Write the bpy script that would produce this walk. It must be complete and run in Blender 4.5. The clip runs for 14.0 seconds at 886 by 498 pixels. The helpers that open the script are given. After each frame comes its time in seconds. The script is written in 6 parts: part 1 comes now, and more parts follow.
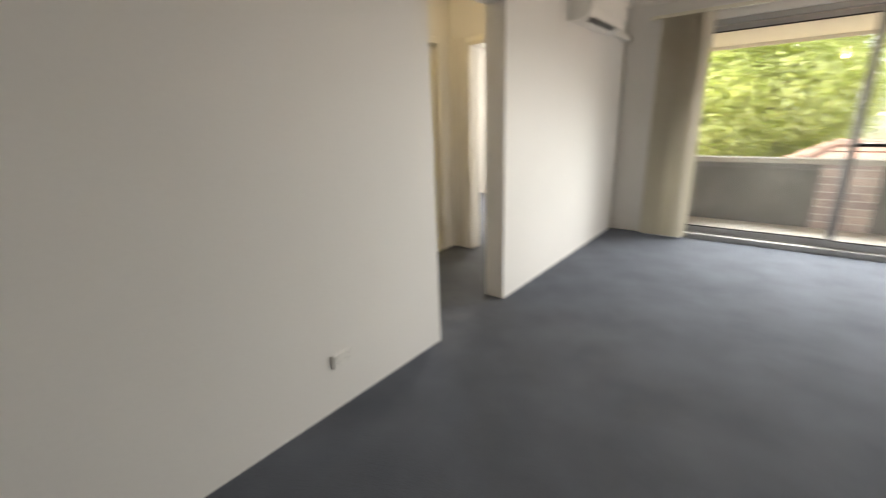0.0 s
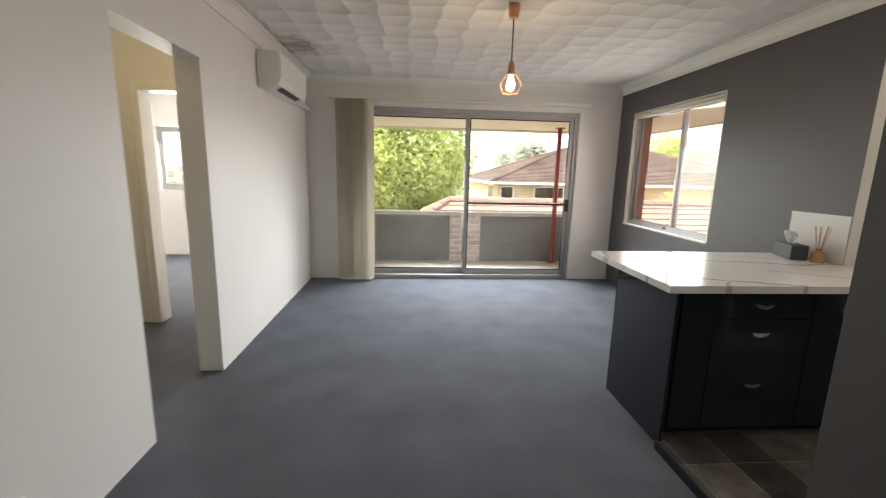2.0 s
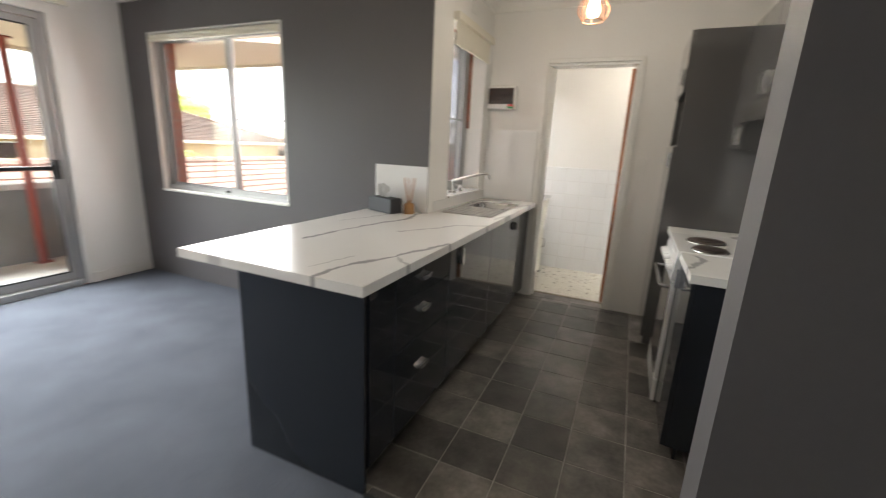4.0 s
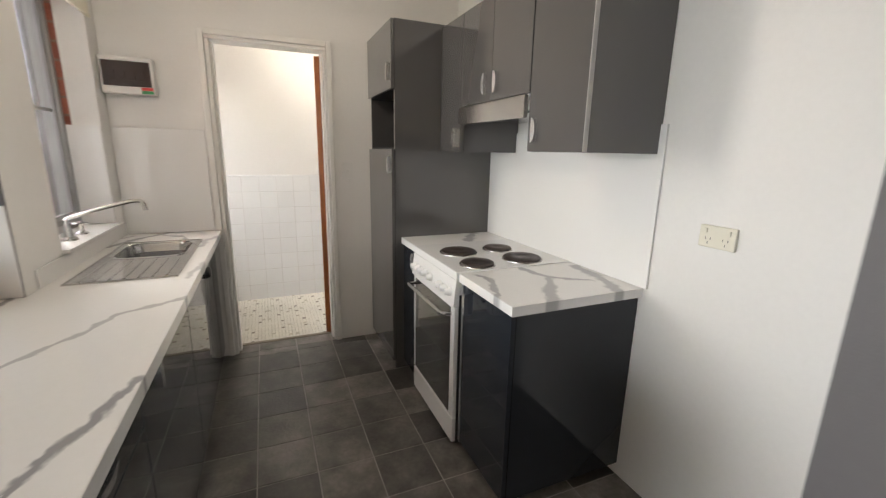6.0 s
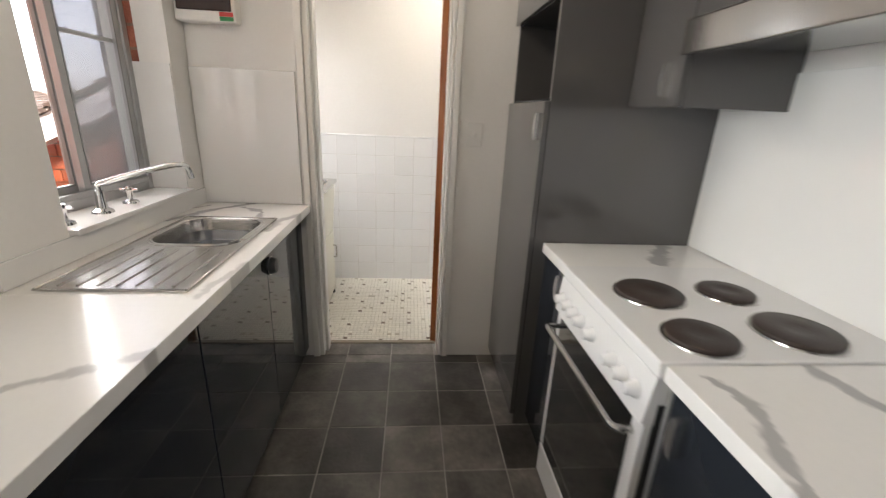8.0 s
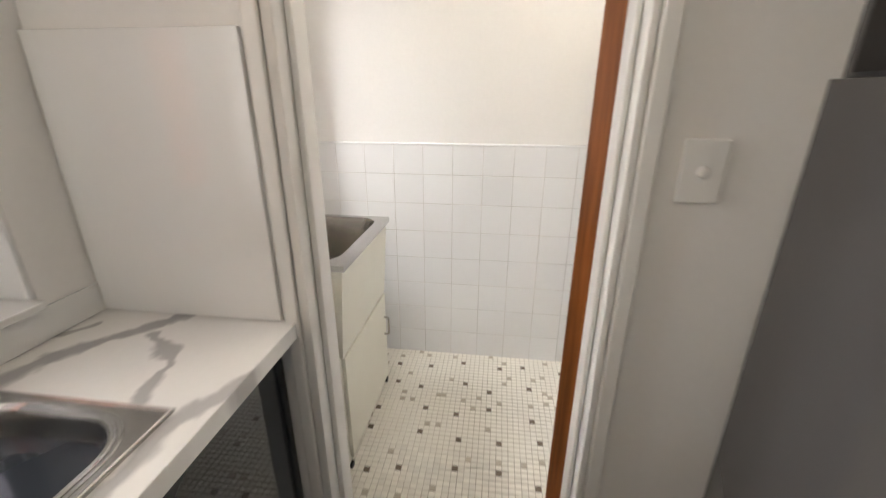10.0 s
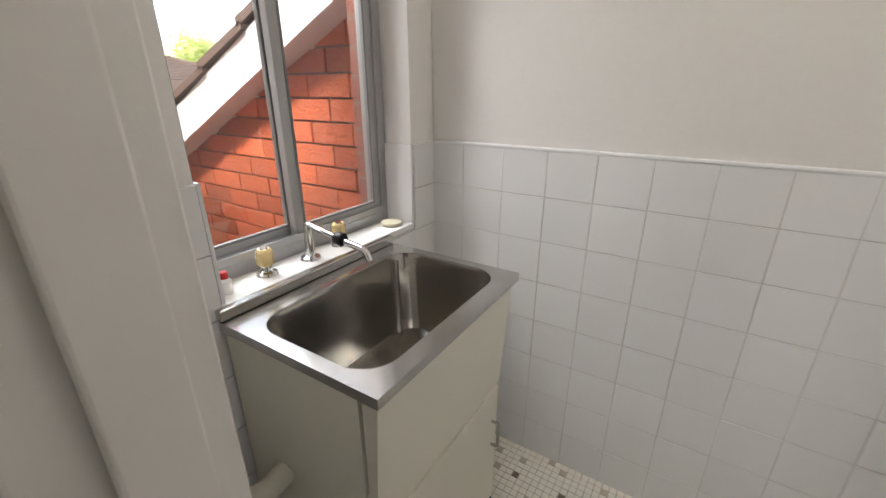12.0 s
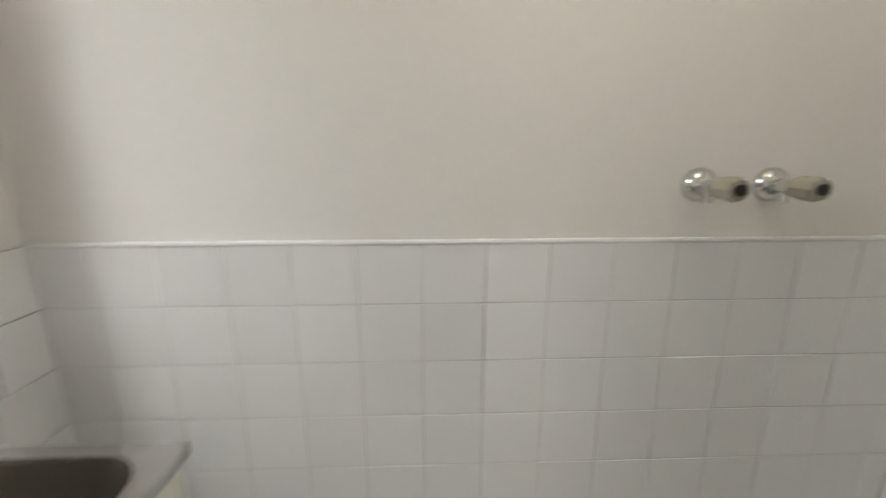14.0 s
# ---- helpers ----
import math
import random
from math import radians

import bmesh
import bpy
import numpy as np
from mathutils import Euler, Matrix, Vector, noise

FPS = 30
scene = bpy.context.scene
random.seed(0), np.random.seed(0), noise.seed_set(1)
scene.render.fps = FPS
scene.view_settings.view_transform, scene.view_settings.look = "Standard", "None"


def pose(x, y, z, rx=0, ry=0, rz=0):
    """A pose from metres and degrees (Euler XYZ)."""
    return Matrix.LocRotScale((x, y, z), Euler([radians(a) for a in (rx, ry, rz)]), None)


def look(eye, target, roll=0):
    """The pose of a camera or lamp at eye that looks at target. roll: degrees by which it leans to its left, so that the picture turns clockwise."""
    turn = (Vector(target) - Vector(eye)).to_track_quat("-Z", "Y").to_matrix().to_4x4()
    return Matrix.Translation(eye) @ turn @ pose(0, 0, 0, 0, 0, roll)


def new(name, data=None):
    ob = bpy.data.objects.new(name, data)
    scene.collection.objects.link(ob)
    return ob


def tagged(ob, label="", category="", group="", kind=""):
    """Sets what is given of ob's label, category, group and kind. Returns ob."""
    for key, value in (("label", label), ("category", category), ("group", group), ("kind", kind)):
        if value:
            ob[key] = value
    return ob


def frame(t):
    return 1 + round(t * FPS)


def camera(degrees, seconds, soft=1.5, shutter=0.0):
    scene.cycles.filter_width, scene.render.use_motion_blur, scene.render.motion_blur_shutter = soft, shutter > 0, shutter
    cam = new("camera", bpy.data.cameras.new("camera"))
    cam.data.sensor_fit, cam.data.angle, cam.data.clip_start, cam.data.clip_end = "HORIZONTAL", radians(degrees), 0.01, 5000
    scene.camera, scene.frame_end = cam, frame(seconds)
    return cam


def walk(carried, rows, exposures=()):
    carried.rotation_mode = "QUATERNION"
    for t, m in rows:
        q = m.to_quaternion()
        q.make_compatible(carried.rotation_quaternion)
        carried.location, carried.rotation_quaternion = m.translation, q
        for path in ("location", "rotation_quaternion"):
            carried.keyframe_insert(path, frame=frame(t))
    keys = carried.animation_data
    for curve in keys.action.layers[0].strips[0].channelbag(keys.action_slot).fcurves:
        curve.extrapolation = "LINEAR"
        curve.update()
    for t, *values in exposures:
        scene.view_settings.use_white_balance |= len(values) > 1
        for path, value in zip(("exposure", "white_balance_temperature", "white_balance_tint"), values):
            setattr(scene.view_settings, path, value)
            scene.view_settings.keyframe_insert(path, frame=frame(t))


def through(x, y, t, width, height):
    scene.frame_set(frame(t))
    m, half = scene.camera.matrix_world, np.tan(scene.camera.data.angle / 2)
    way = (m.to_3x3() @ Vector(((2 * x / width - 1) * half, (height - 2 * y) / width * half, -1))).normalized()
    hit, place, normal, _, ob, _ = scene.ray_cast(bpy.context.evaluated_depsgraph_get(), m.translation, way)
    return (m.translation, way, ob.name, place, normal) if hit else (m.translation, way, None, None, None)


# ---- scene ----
cam = camera(93.8, 14.0, soft=1.2, shutter=0.5)
PATH = [
    (0, (1.524, -5.228, 1.355), (0.324, -3.742, 0.762), -2.0),
    (0.5, (1.601, -5.363, 1.379), (1.021, -3.554, 0.753), -0.4),
    (1, (1.532, -5.471, 1.408), (1.294, -3.553, 0.897), 0.1),
    (1.5, (1.371, -5.544, 1.426), (1.351, -3.584, 1.026), 0.3),
    (2, (1.314, -5.439, 1.419), (1.466, -3.479, 1.053), 1.4),
    (2.5, (1.317, -5.156, 1.409), (1.745, -3.238, 1.04), 2.0),
    (3, (1.282, -4.84, 1.424), (2.234, -3.138, 0.98), 1.6),
    (3.5, (1.328, -4.574, 1.386), (2.834, -3.362, 0.877), 1.7),
    (4, (1.52, -4.316, 1.356), (3.296, -3.537, 0.868), 2.7),
    (4.2, (1.564, -4.225, 1.39), (3.409, -3.644, 0.883), 2.7),
    (6.3, (2.38, -3.853, 1.397), (4.134, -4.687, 0.921), 1.6),
    (6.5, (2.448, -3.868, 1.39), (4.19, -4.715, 0.893), 2.0),
    (7, (2.634, -3.995, 1.379), (4.436, -4.673, 0.839), 3.2),
    (7.5, (2.849, -4.071, 1.363), (4.72, -4.469, 0.778), 3.3),
    (7.7, (2.951, -4.071, 1.36), (4.836, -4.364, 0.758), 3.1),
    (9.8, (4.24, -4.017, 1.384), (6.101, -3.814, 0.681), 0.0),
    (10.4, (4.612, -4.024, 1.39), (6.461, -3.676, 0.711), -0.4),
    (10.5, (4.654, -4.021, 1.388), (6.499, -3.645, 0.714), -0.9),
    (11, (4.915, -3.931, 1.362), (6.734, -3.409, 0.715), -1.4),
    (11.5, (5.068, -3.918, 1.35), (6.778, -3.133, 0.671), -0.4),
    (12, (5.15, -3.918, 1.339), (6.723, -2.917, 0.614), -0.1),
    (12.5, (5.194, -3.895, 1.346), (6.732, -2.779, 0.722), -0.6),
    (13, (5.246, -3.842, 1.363), (6.926, -2.853, 0.917), 0.5),
    (13.5, (5.343, -3.857, 1.318), (7.236, -3.364, 0.900), 0.5),
    (14, (5.480, -3.965, 1.370), (7.418, -4.030, 0.897), -0.1),
]
walk(cam, [(t, look(eye, target, roll)) for t, eye, target, roll in PATH],
     exposures=[(0, 2.0, 7150, 10), (0.5, 1.88, 6850, 10), (1.0, 1.9, 6750, 10), (2.5, 1.82, 6850, 11), (3.2, 1.92, 6500, 10), (4.2, 2.2, 6550, 10), (6.3, 2.25, 6500, 12), (7.7, 2.25, 6450, 12),
                (9.8, 2.32, 6450, 12), (10.5, 2.05, 6450, 12), (11.0, 1.85, 6450, 12), (11.5, 1.6, 6350, 12), (12.5, 1.35, 6400, 12), (13.0, 1.15, 6400, 12), (13.5, 1.0, 6450, 13), (14, 1.5, 6350, 9)])

# ---- world and sun ----
world = bpy.data.worlds.new("world")
scene.world = world
world.use_nodes = True
wn = world.node_tree
sky = wn.nodes.new("ShaderNodeTexSky")
sky.sky_type = "NISHITA"
sky.sun_disc = False
sky.sun_elevation = radians(51.8)
sky.sun_rotation = radians(-105.9)
sky.air_density, sky.dust_density, sky.ozone_density = 1.0, 1.2, 1.0
haze = wn.nodes.new("ShaderNodeHueSaturation")
haze.inputs["Saturation"].default_value, haze.inputs["Value"].default_value = 0.28, 1.7
wn.links.new(sky.outputs[0], haze.inputs["Color"])
wn.links.new(haze.outputs[0], wn.nodes["Background"].inputs[0])
wn.nodes["Background"].inputs[1].default_value = 0.15
sun = new("sun", bpy.data.lights.new("sun", "SUN"))
sun.data.energy, sun.data.angle, sun.data.color = 3.0, radians(10), (1.0, 0.95, 0.86)
sun.matrix_world = look((-5.6, -1.6, 7.4), (0, 0, 0))


def window_lamp(place, target, width, height, power, color=(0.88, 0.95, 1.0), spread=180):
    """The sky's light that comes in through an opening."""
    lamp = new("sky_window", bpy.data.lights.new("sky_window", "AREA"))
    lamp.data.shape, lamp.data.size, lamp.data.size_y = "RECTANGLE", width, height
    lamp.data.energy, lamp.data.color, lamp.data.spread = power, color, radians(spread)
    lamp.matrix_world = look(place, target)
    return lamp


window_lamp((2.2, 0.34, 1.22), (2.1, -1.6, -0.40), 2.35, 1.8, 30, (0.93, 0.97, 1.0), 120)
window_lamp((4.36, -1.10, 1.55), (0.0, -3.6, 0.9), 1.45, 1.2, 8, (1.0, 0.98, 0.95))
window_lamp((5.0, -2.58, 1.65), (3.9, -5.0, 1.0), 0.6, 1.1, 7.5, (1.0, 0.965, 0.92))
window_lamp((5.9, -2.30, 2.25), (5.85, -4.1, 0.3), 0.9, 0.8, 9.5, (1.0, 0.975, 0.945), 130)
window_lamp((-1.9, 1.62, 1.5), (-1.5, -1.5, 0.8), 1.3, 0.9, 45, (1.0, 0.97, 0.93))


def bulb_lamp(place, power, color, radius=0.03):
    lamp = new("bulb_light", bpy.data.lights.new("bulb_light", "POINT"))
    lamp.data.energy, lamp.data.color, lamp.data.shadow_soft_size = power, color, radius
    lamp.location = place


bulb_lamp((1.985, -2.456, 1.985), 1.9, (1.0, 0.72, 0.42))
bulb_lamp((3.97, -4.02, 2.03), 1.9, (1.0, 0.90, 0.74))
bulb_lamp((5.83, -4.35, 2.28), 2.15, (1.0, 0.92, 0.81), 0.06)
bulb_lamp((-0.75, -2.7, 2.36), 1.8, (1.0, 0.74, 0.36), 0.08)
bulb_lamp((-2.0, -2.4, 2.30), 2.2, (1.0, 0.78, 0.36), 0.08)


# ---- materials ----
def material(name, color, rough=0.5, metal=0.0, grain=0.0, grain_scale=60.0, stain=0.06, stain_scale=1.6,
             bump=0.0, bump_scale=120.0, second=None, spec=0.5, coat=0.0, piece=0.0):
    """A plain surface with fine grain, broad stains and a little relief."""
    m = bpy.data.materials.new(name)
    m.use_nodes = True
    t = m.node_tree
    b = t.nodes["Principled BSDF"]
    b.inputs["Roughness"].default_value = rough
    b.inputs["Metallic"].default_value = metal
    b.inputs["Specular IOR Level"].default_value = spec
    b.inputs["Coat Weight"].default_value = coat
    b.inputs["Coat Roughness"].default_value = 0.06
    geo = t.nodes.new("ShaderNodeNewGeometry")
    n1 = t.nodes.new("ShaderNodeTexNoise")
    n1.inputs["Scale"].default_value, n1.inputs["Detail"].default_value = stain_scale, 4
    n2 = t.nodes.new("ShaderNodeTexNoise")
    n2.inputs["Scale"].default_value, n2.inputs["Detail"].default_value = grain_scale, 3
    for n in (n1, n2):
        t.links.new(geo.outputs["Position"], n.inputs["Vector"])
    mul = t.nodes.new("ShaderNodeMapRange")
    mul.inputs["From Min"].default_value, mul.inputs["From Max"].default_value = 0.3, 0.7
    mul.inputs["To Min"].default_value, mul.inputs["To Max"].default_value = 1 - stain, 1 + stain
    t.links.new(n1.outputs["Fac"], mul.inputs["Value"])
    mul2 = t.nodes.new("ShaderNodeMapRange")
    mul2.inputs["From Min"].default_value, mul2.inputs["From Max"].default_value = 0.3, 0.7
    mul2.inputs["To Min"].default_value, mul2.inputs["To Max"].default_value = 1 - grain, 1 + grain
    t.links.new(n2.outputs["Fac"], mul2.inputs["Value"])
    k = t.nodes.new("ShaderNodeMath")
    k.operation = "MULTIPLY"
    t.links.new(mul.outputs[0], k.inputs[0])
    t.links.new(mul2.outputs[0], k.inputs[1])
    last = k.outputs[0]
    if piece:
        info = t.nodes.new("ShaderNodeObjectInfo")
        mp = t.nodes.new("ShaderNodeMapRange")
        mp.inputs["To Min"].default_value, mp.inputs["To Max"].default_value = 1 - piece, 1 + piece
        t.links.new(info.outputs["Random"], mp.inputs["Value"])
        k2 = t.nodes.new("ShaderNodeMath")
        k2.operation = "MULTIPLY"
        t.links.new(last, k2.inputs[0])
        t.links.new(mp.outputs[0], k2.inputs[1])
        last = k2.outputs[0]
    base = t.nodes.new("ShaderNodeMix")
    base.data_type = "RGBA"
    base.inputs[6].default_value = (*color, 1)
    base.inputs[7].default_value = (*(second or color), 1)
    t.links.new(n1.outputs["Fac"], base.inputs[0])
    vm = t.nodes.new("ShaderNodeVectorMath")
    vm.operation = "SCALE"
    t.links.new(base.outputs[2], vm.inputs[0])
    t.links.new(last, vm.inputs["Scale"])
    t.links.new(vm.outputs[0], b.inputs["Base Color"])
    if bump:
        n3 = t.nodes.new("ShaderNodeTexNoise")
        n3.inputs["Scale"].default_value, n3.inputs["Detail"].default_value = bump_scale, 3
        t.links.new(geo.outputs["Position"], n3.inputs["Vector"])
        bp = t.nodes.new("ShaderNodeBump")
        bp.inputs["Strength"].default_value = bump
        bp.inputs["Distance"].default_value = 0.01
        t.links.new(n3.outputs["Fac"], bp.inputs["Height"])
        t.links.new(bp.outputs[0], b.inputs["Normal"])
    return m


def emitter(name, color, strength):
    m = bpy.data.materials.new(name)
    m.use_nodes = True
    b = m.node_tree.nodes["Principled BSDF"]
    b.inputs["Base Color"].default_value = (*color, 1)
    b.inputs["Emission Color"].default_value = (*color, 1)
    b.inputs["Emission Strength"].default_value = strength
    return m


def glass_material(name, tint=(0.97, 0.985, 0.98), gloss=0.06, haze=0.0):
    """A thin pane: clear with a weak reflection, and dust as haze."""
    m = bpy.data.materials.new(name)
    m.use_nodes = True
    t = m.node_tree
    t.nodes.clear()
    out = t.nodes.new("ShaderNodeOutputMaterial")
    clear = t.nodes.new("ShaderNodeBsdfTransparent")
    clear.inputs[0].default_value = (*tint, 1)
    shine = t.nodes.new("ShaderNodeBsdfGlossy")
    shine.inputs["Roughness"].default_value = 0.02
    mix = t.nodes.new("ShaderNodeMixShader")
    mix.inputs[0].default_value = gloss
    t.links.new(clear.outputs[0], mix.inputs[1])
    t.links.new(shine.outputs[0], mix.inputs[2])
    last = mix
    if haze:
        dust = t.nodes.new("ShaderNodeBsdfDiffuse")
        dust.inputs[0].default_value = (0.5, 0.5, 0.5, 1)
        mix2 = t.nodes.new("ShaderNodeMixShader")
        mix2.inputs[0].default_value = haze
        t.links.new(mix.outputs[0], mix2.inputs[1])
        t.links.new(dust.outputs[0], mix2.inputs[2])
        last = mix2
    t.links.new(last.outputs[0], out.inputs[0])
    return m


def marble_material(name):
    """White laminate with broad smoky veins by the cooker and sink and long thin ones on the peninsula."""
    m = material(name, (0.83, 0.82, 0.80), rough=0.22, stain=0.03, grain=0.01, coat=0.15)
    t = m.node_tree
    b = t.nodes["Principled BSDF"]

    def vec(op, one, two=None):
        n = t.nodes.new("ShaderNodeVectorMath")
        n.operation = op
        for k, v in enumerate((one, two)):
            if isinstance(v, tuple):
                n.inputs[k].default_value = v
            elif v is not None:
                t.links.new(v, n.inputs[k])
        return n

    def num(op, one, two):
        n = t.nodes.new("ShaderNodeMath")
        n.operation = op
        for k, v in enumerate((one, two)):
            if isinstance(v, float):
                n.inputs[k].default_value = v
            else:
                t.links.new(v, n.inputs[k])
        return n
    geo = t.nodes.new("ShaderNodeNewGeometry")
    flat = vec("MULTIPLY", geo.outputs["Position"], (1.0, 1.0, 0.0)).outputs[0]
    at = flat
    for scale, reach in ((5.5, 0.085), (24.0, 0.030), (70.0, 0.010)):
        n = t.nodes.new("ShaderNodeTexNoise")
        n.inputs["Scale"].default_value, n.inputs["Detail"].default_value = scale, 3
        t.links.new(flat, n.inputs["Vector"])
        off = vec("MULTIPLY", vec("SUBTRACT", n.outputs["Color"], (0.5, 0.5, 0.5)).outputs[0], (reach, reach, 0.0))
        at = vec("ADD", at, off.outputs[0]).outputs[0]
    swell = t.nodes.new("ShaderNodeTexNoise")
    swell.inputs["Scale"].default_value, swell.inputs["Detail"].default_value = 13.0, 3
    t.links.new(flat, swell.inputs["Vector"])
    wide = t.nodes.new("ShaderNodeMapRange")
    wide.inputs["From Min"].default_value, wide.inputs["From Max"].default_value = 0.32, 0.68
    wide.inputs["To Min"].default_value, wide.inputs["To Max"].default_value = 0.45, 1.5
    t.links.new(swell.outputs["Fac"], wide.inputs["Value"])
    total = None

    def vein(points, half, dark):
        """A wandering band of the given half width along a run of places."""
        nonlocal total
        for (px, py), (qx, qy) in zip(points, points[1:]):
            d = (qx - px, qy - py, 0.0)
            away = vec("SUBTRACT", at, (px, py, 0.0)).outputs[0]
            along = num("MULTIPLY", vec("DOT_PRODUCT", away, d).outputs["Value"], 1.0 / (d[0] ** 2 + d[1] ** 2))
            along.use_clamp = True
            foot = t.nodes.new("ShaderNodeVectorMath")
            foot.operation = "SCALE"
            foot.inputs[0].default_value = d
            t.links.new(along.outputs[0], foot.inputs["Scale"])
            far = vec("LENGTH", vec("SUBTRACT", away, foot.outputs[0]).outputs[0]).outputs["Value"]
            ramp = t.nodes.new("ShaderNodeMapRange")
            ramp.interpolation_type = "SMOOTHSTEP"
            ramp.inputs["From Min"].default_value, ramp.inputs["From Max"].default_value = half * 0.45, half * 1.3
            ramp.inputs["To Min"].default_value, ramp.inputs["To Max"].default_value = dark, 0.0
            t.links.new(num("DIVIDE", far, wide.outputs[0]).outputs[0], ramp.inputs["Value"])
            total = ramp.outputs[0] if total is None else num("MAXIMUM", total, ramp.outputs[0]).outputs[0]

    # beside the cooker
    vein([(3.37, -4.74), (3.61, -4.92)], 0.026, 0.75)
    vein([(3.80, -4.88), (3.61, -4.92), (3.52, -5.05)], 0.018, 0.8)
    vein([(3.74, -4.66), (3.67, -4.67), (3.43, -4.56)], 0.017, 0.75)
    vein([(3.70, -5.13), (3.56, -5.13), (3.33, -5.04)], 0.028, 0.75)
    vein([(4.62, -5.06), (4.38, -4.93)], 0.028, 0.7)
    # peninsula
    vein([(3.00, -2.95), (3.40, -2.995), (3.74, -3.085), (4.20, -3.03)], 0.012, 0.95)
    vein([(2.58, -3.36), (2.80, -3.41), (3.01, -3.49), (3.29, -3.57)], 0.011, 0.95)
    vein([(2.66, -3.28), (2.86, -3.34)], 0.005, 0.5)
    vein([(2.96, -3.47), (2.86, -3.62)], 0.011, 0.6)
    vein([(3.45, -2.80), (3.95, -2.93)], 0.007, 0.7)
    vein([(2.66, -2.68), (2.56, -2.92)], 0.014, 0.5)
    vein([(3.40, -3.25), (3.72, -3.40), (3.86, -3.60)], 0.012, 0.6)
    # beside the sink
    vein([(4.80, -3.09), (4.99, -3.19), (5.17, -3.31)], 0.022, 0.85)
    vein([(5.06, -3.30), (4.98, -3.40), (4.87, -3.45)], 0.015, 0.75)
    vein([(5.00, -3.09), (5.09, -3.13)], 0.009, 0.7)
    vein([(4.70, -3.53), (4.87, -3.53), (4.97, -3.60)], 0.020, 0.65)
    vein([(4.10, -3.55), (4.45, -3.60)], 0.018, 0.5)
    old = b.inputs["Base Color"].links[0].from_socket
    mix = t.nodes.new("ShaderNodeMix")
    mix.data_type = "RGBA"
    mix.inputs[7].default_value = (0.32, 0.315, 0.325, 1)
    t.links.new(total, mix.inputs[0])
    t.links.new(old, mix.inputs[6])
    t.links.new(mix.outputs[2], b.inputs["Base Color"])
    return m


def brick_material(name, color, mortar):
    m = material(name, color, rough=0.9, stain=0.2, grain=0.2, grain_scale=90, bump=0.5)
    t = m.node_tree
    b = t.nodes["Principled BSDF"]
    geo = t.nodes.new("ShaderNodeNewGeometry")
    sep = t.nodes.new("ShaderNodeSeparateXYZ")
    t.links.new(geo.outputs["Position"], sep.inputs[0])
    add = t.nodes.new("ShaderNodeMath")
    t.links.new(sep.outputs[0], add.inputs[0])
    t.links.new(sep.outputs[1], add.inputs[1])
    comb = t.nodes.new("ShaderNodeCombineXYZ")
    t.links.new(add.outputs[0], comb.inputs[0])
    t.links.new(sep.outputs[2], comb.inputs[1])
    tex = t.nodes.new("ShaderNodeTexBrick")
    tex.inputs["Scale"].default_value = 1
    tex.inputs["Brick Width"].default_value, tex.inputs["Row Height"].default_value = 0.24, 0.086
    tex.inputs["Mortar Size"].default_value = 0.006
    tex.inputs["Mortar"].default_value = (*mortar, 1)
    tex.inputs["Color2"].default_value = (color[0] * 0.7, color[1] * 0.7, color[2] * 0.75, 1)
    t.links.new(comb.outputs[0], tex.inputs["Vector"])
    old = b.inputs["Base Color"].links[0].from_socket
    t.links.new(old, tex.inputs["Color1"])
    t.links.new(tex.outputs["Color"], b.inputs["Base Color"])
    return m


def timber_material(name, color):
    m = material(name, color, rough=0.38, stain=0.1, coat=0.2)
    t = m.node_tree
    b = t.nodes["Principled BSDF"]
    geo = t.nodes.new("ShaderNodeNewGeometry")
    mapping = t.nodes.new("ShaderNodeMapping")
    mapping.inputs["Scale"].default_value = (40, 40, 2.5)
    t.links.new(geo.outputs["Position"], mapping.inputs["Vector"])
    n = t.nodes.new("ShaderNodeTexNoise")
    n.inputs["Scale"].default_value, n.inputs["Detail"].default_value = 1.5, 5
    t.links.new(mapping.outputs[0], n.inputs["Vector"])
    mp = t.nodes.new("ShaderNodeMapRange")
    mp.inputs["From Min"].default_value, mp.inputs["From Max"].default_value = 0.3, 0.75
    mp.inputs["To Min"].default_value, mp.inputs["To Max"].default_value = 0.55, 1.2
    t.links.new(n.outputs["Fac"], mp.inputs["Value"])
    vm = t.nodes.new("ShaderNodeVectorMath")
    vm.operation = "SCALE"
    old = b.inputs["Base Color"].links[0].from_socket
    t.links.new(old, vm.inputs[0])
    t.links.new(mp.outputs[0], vm.inputs["Scale"])
    t.links.new(vm.outputs[0], b.inputs["Base Color"])
    return m


SPOT = (0.21, -1.22, 2.53)


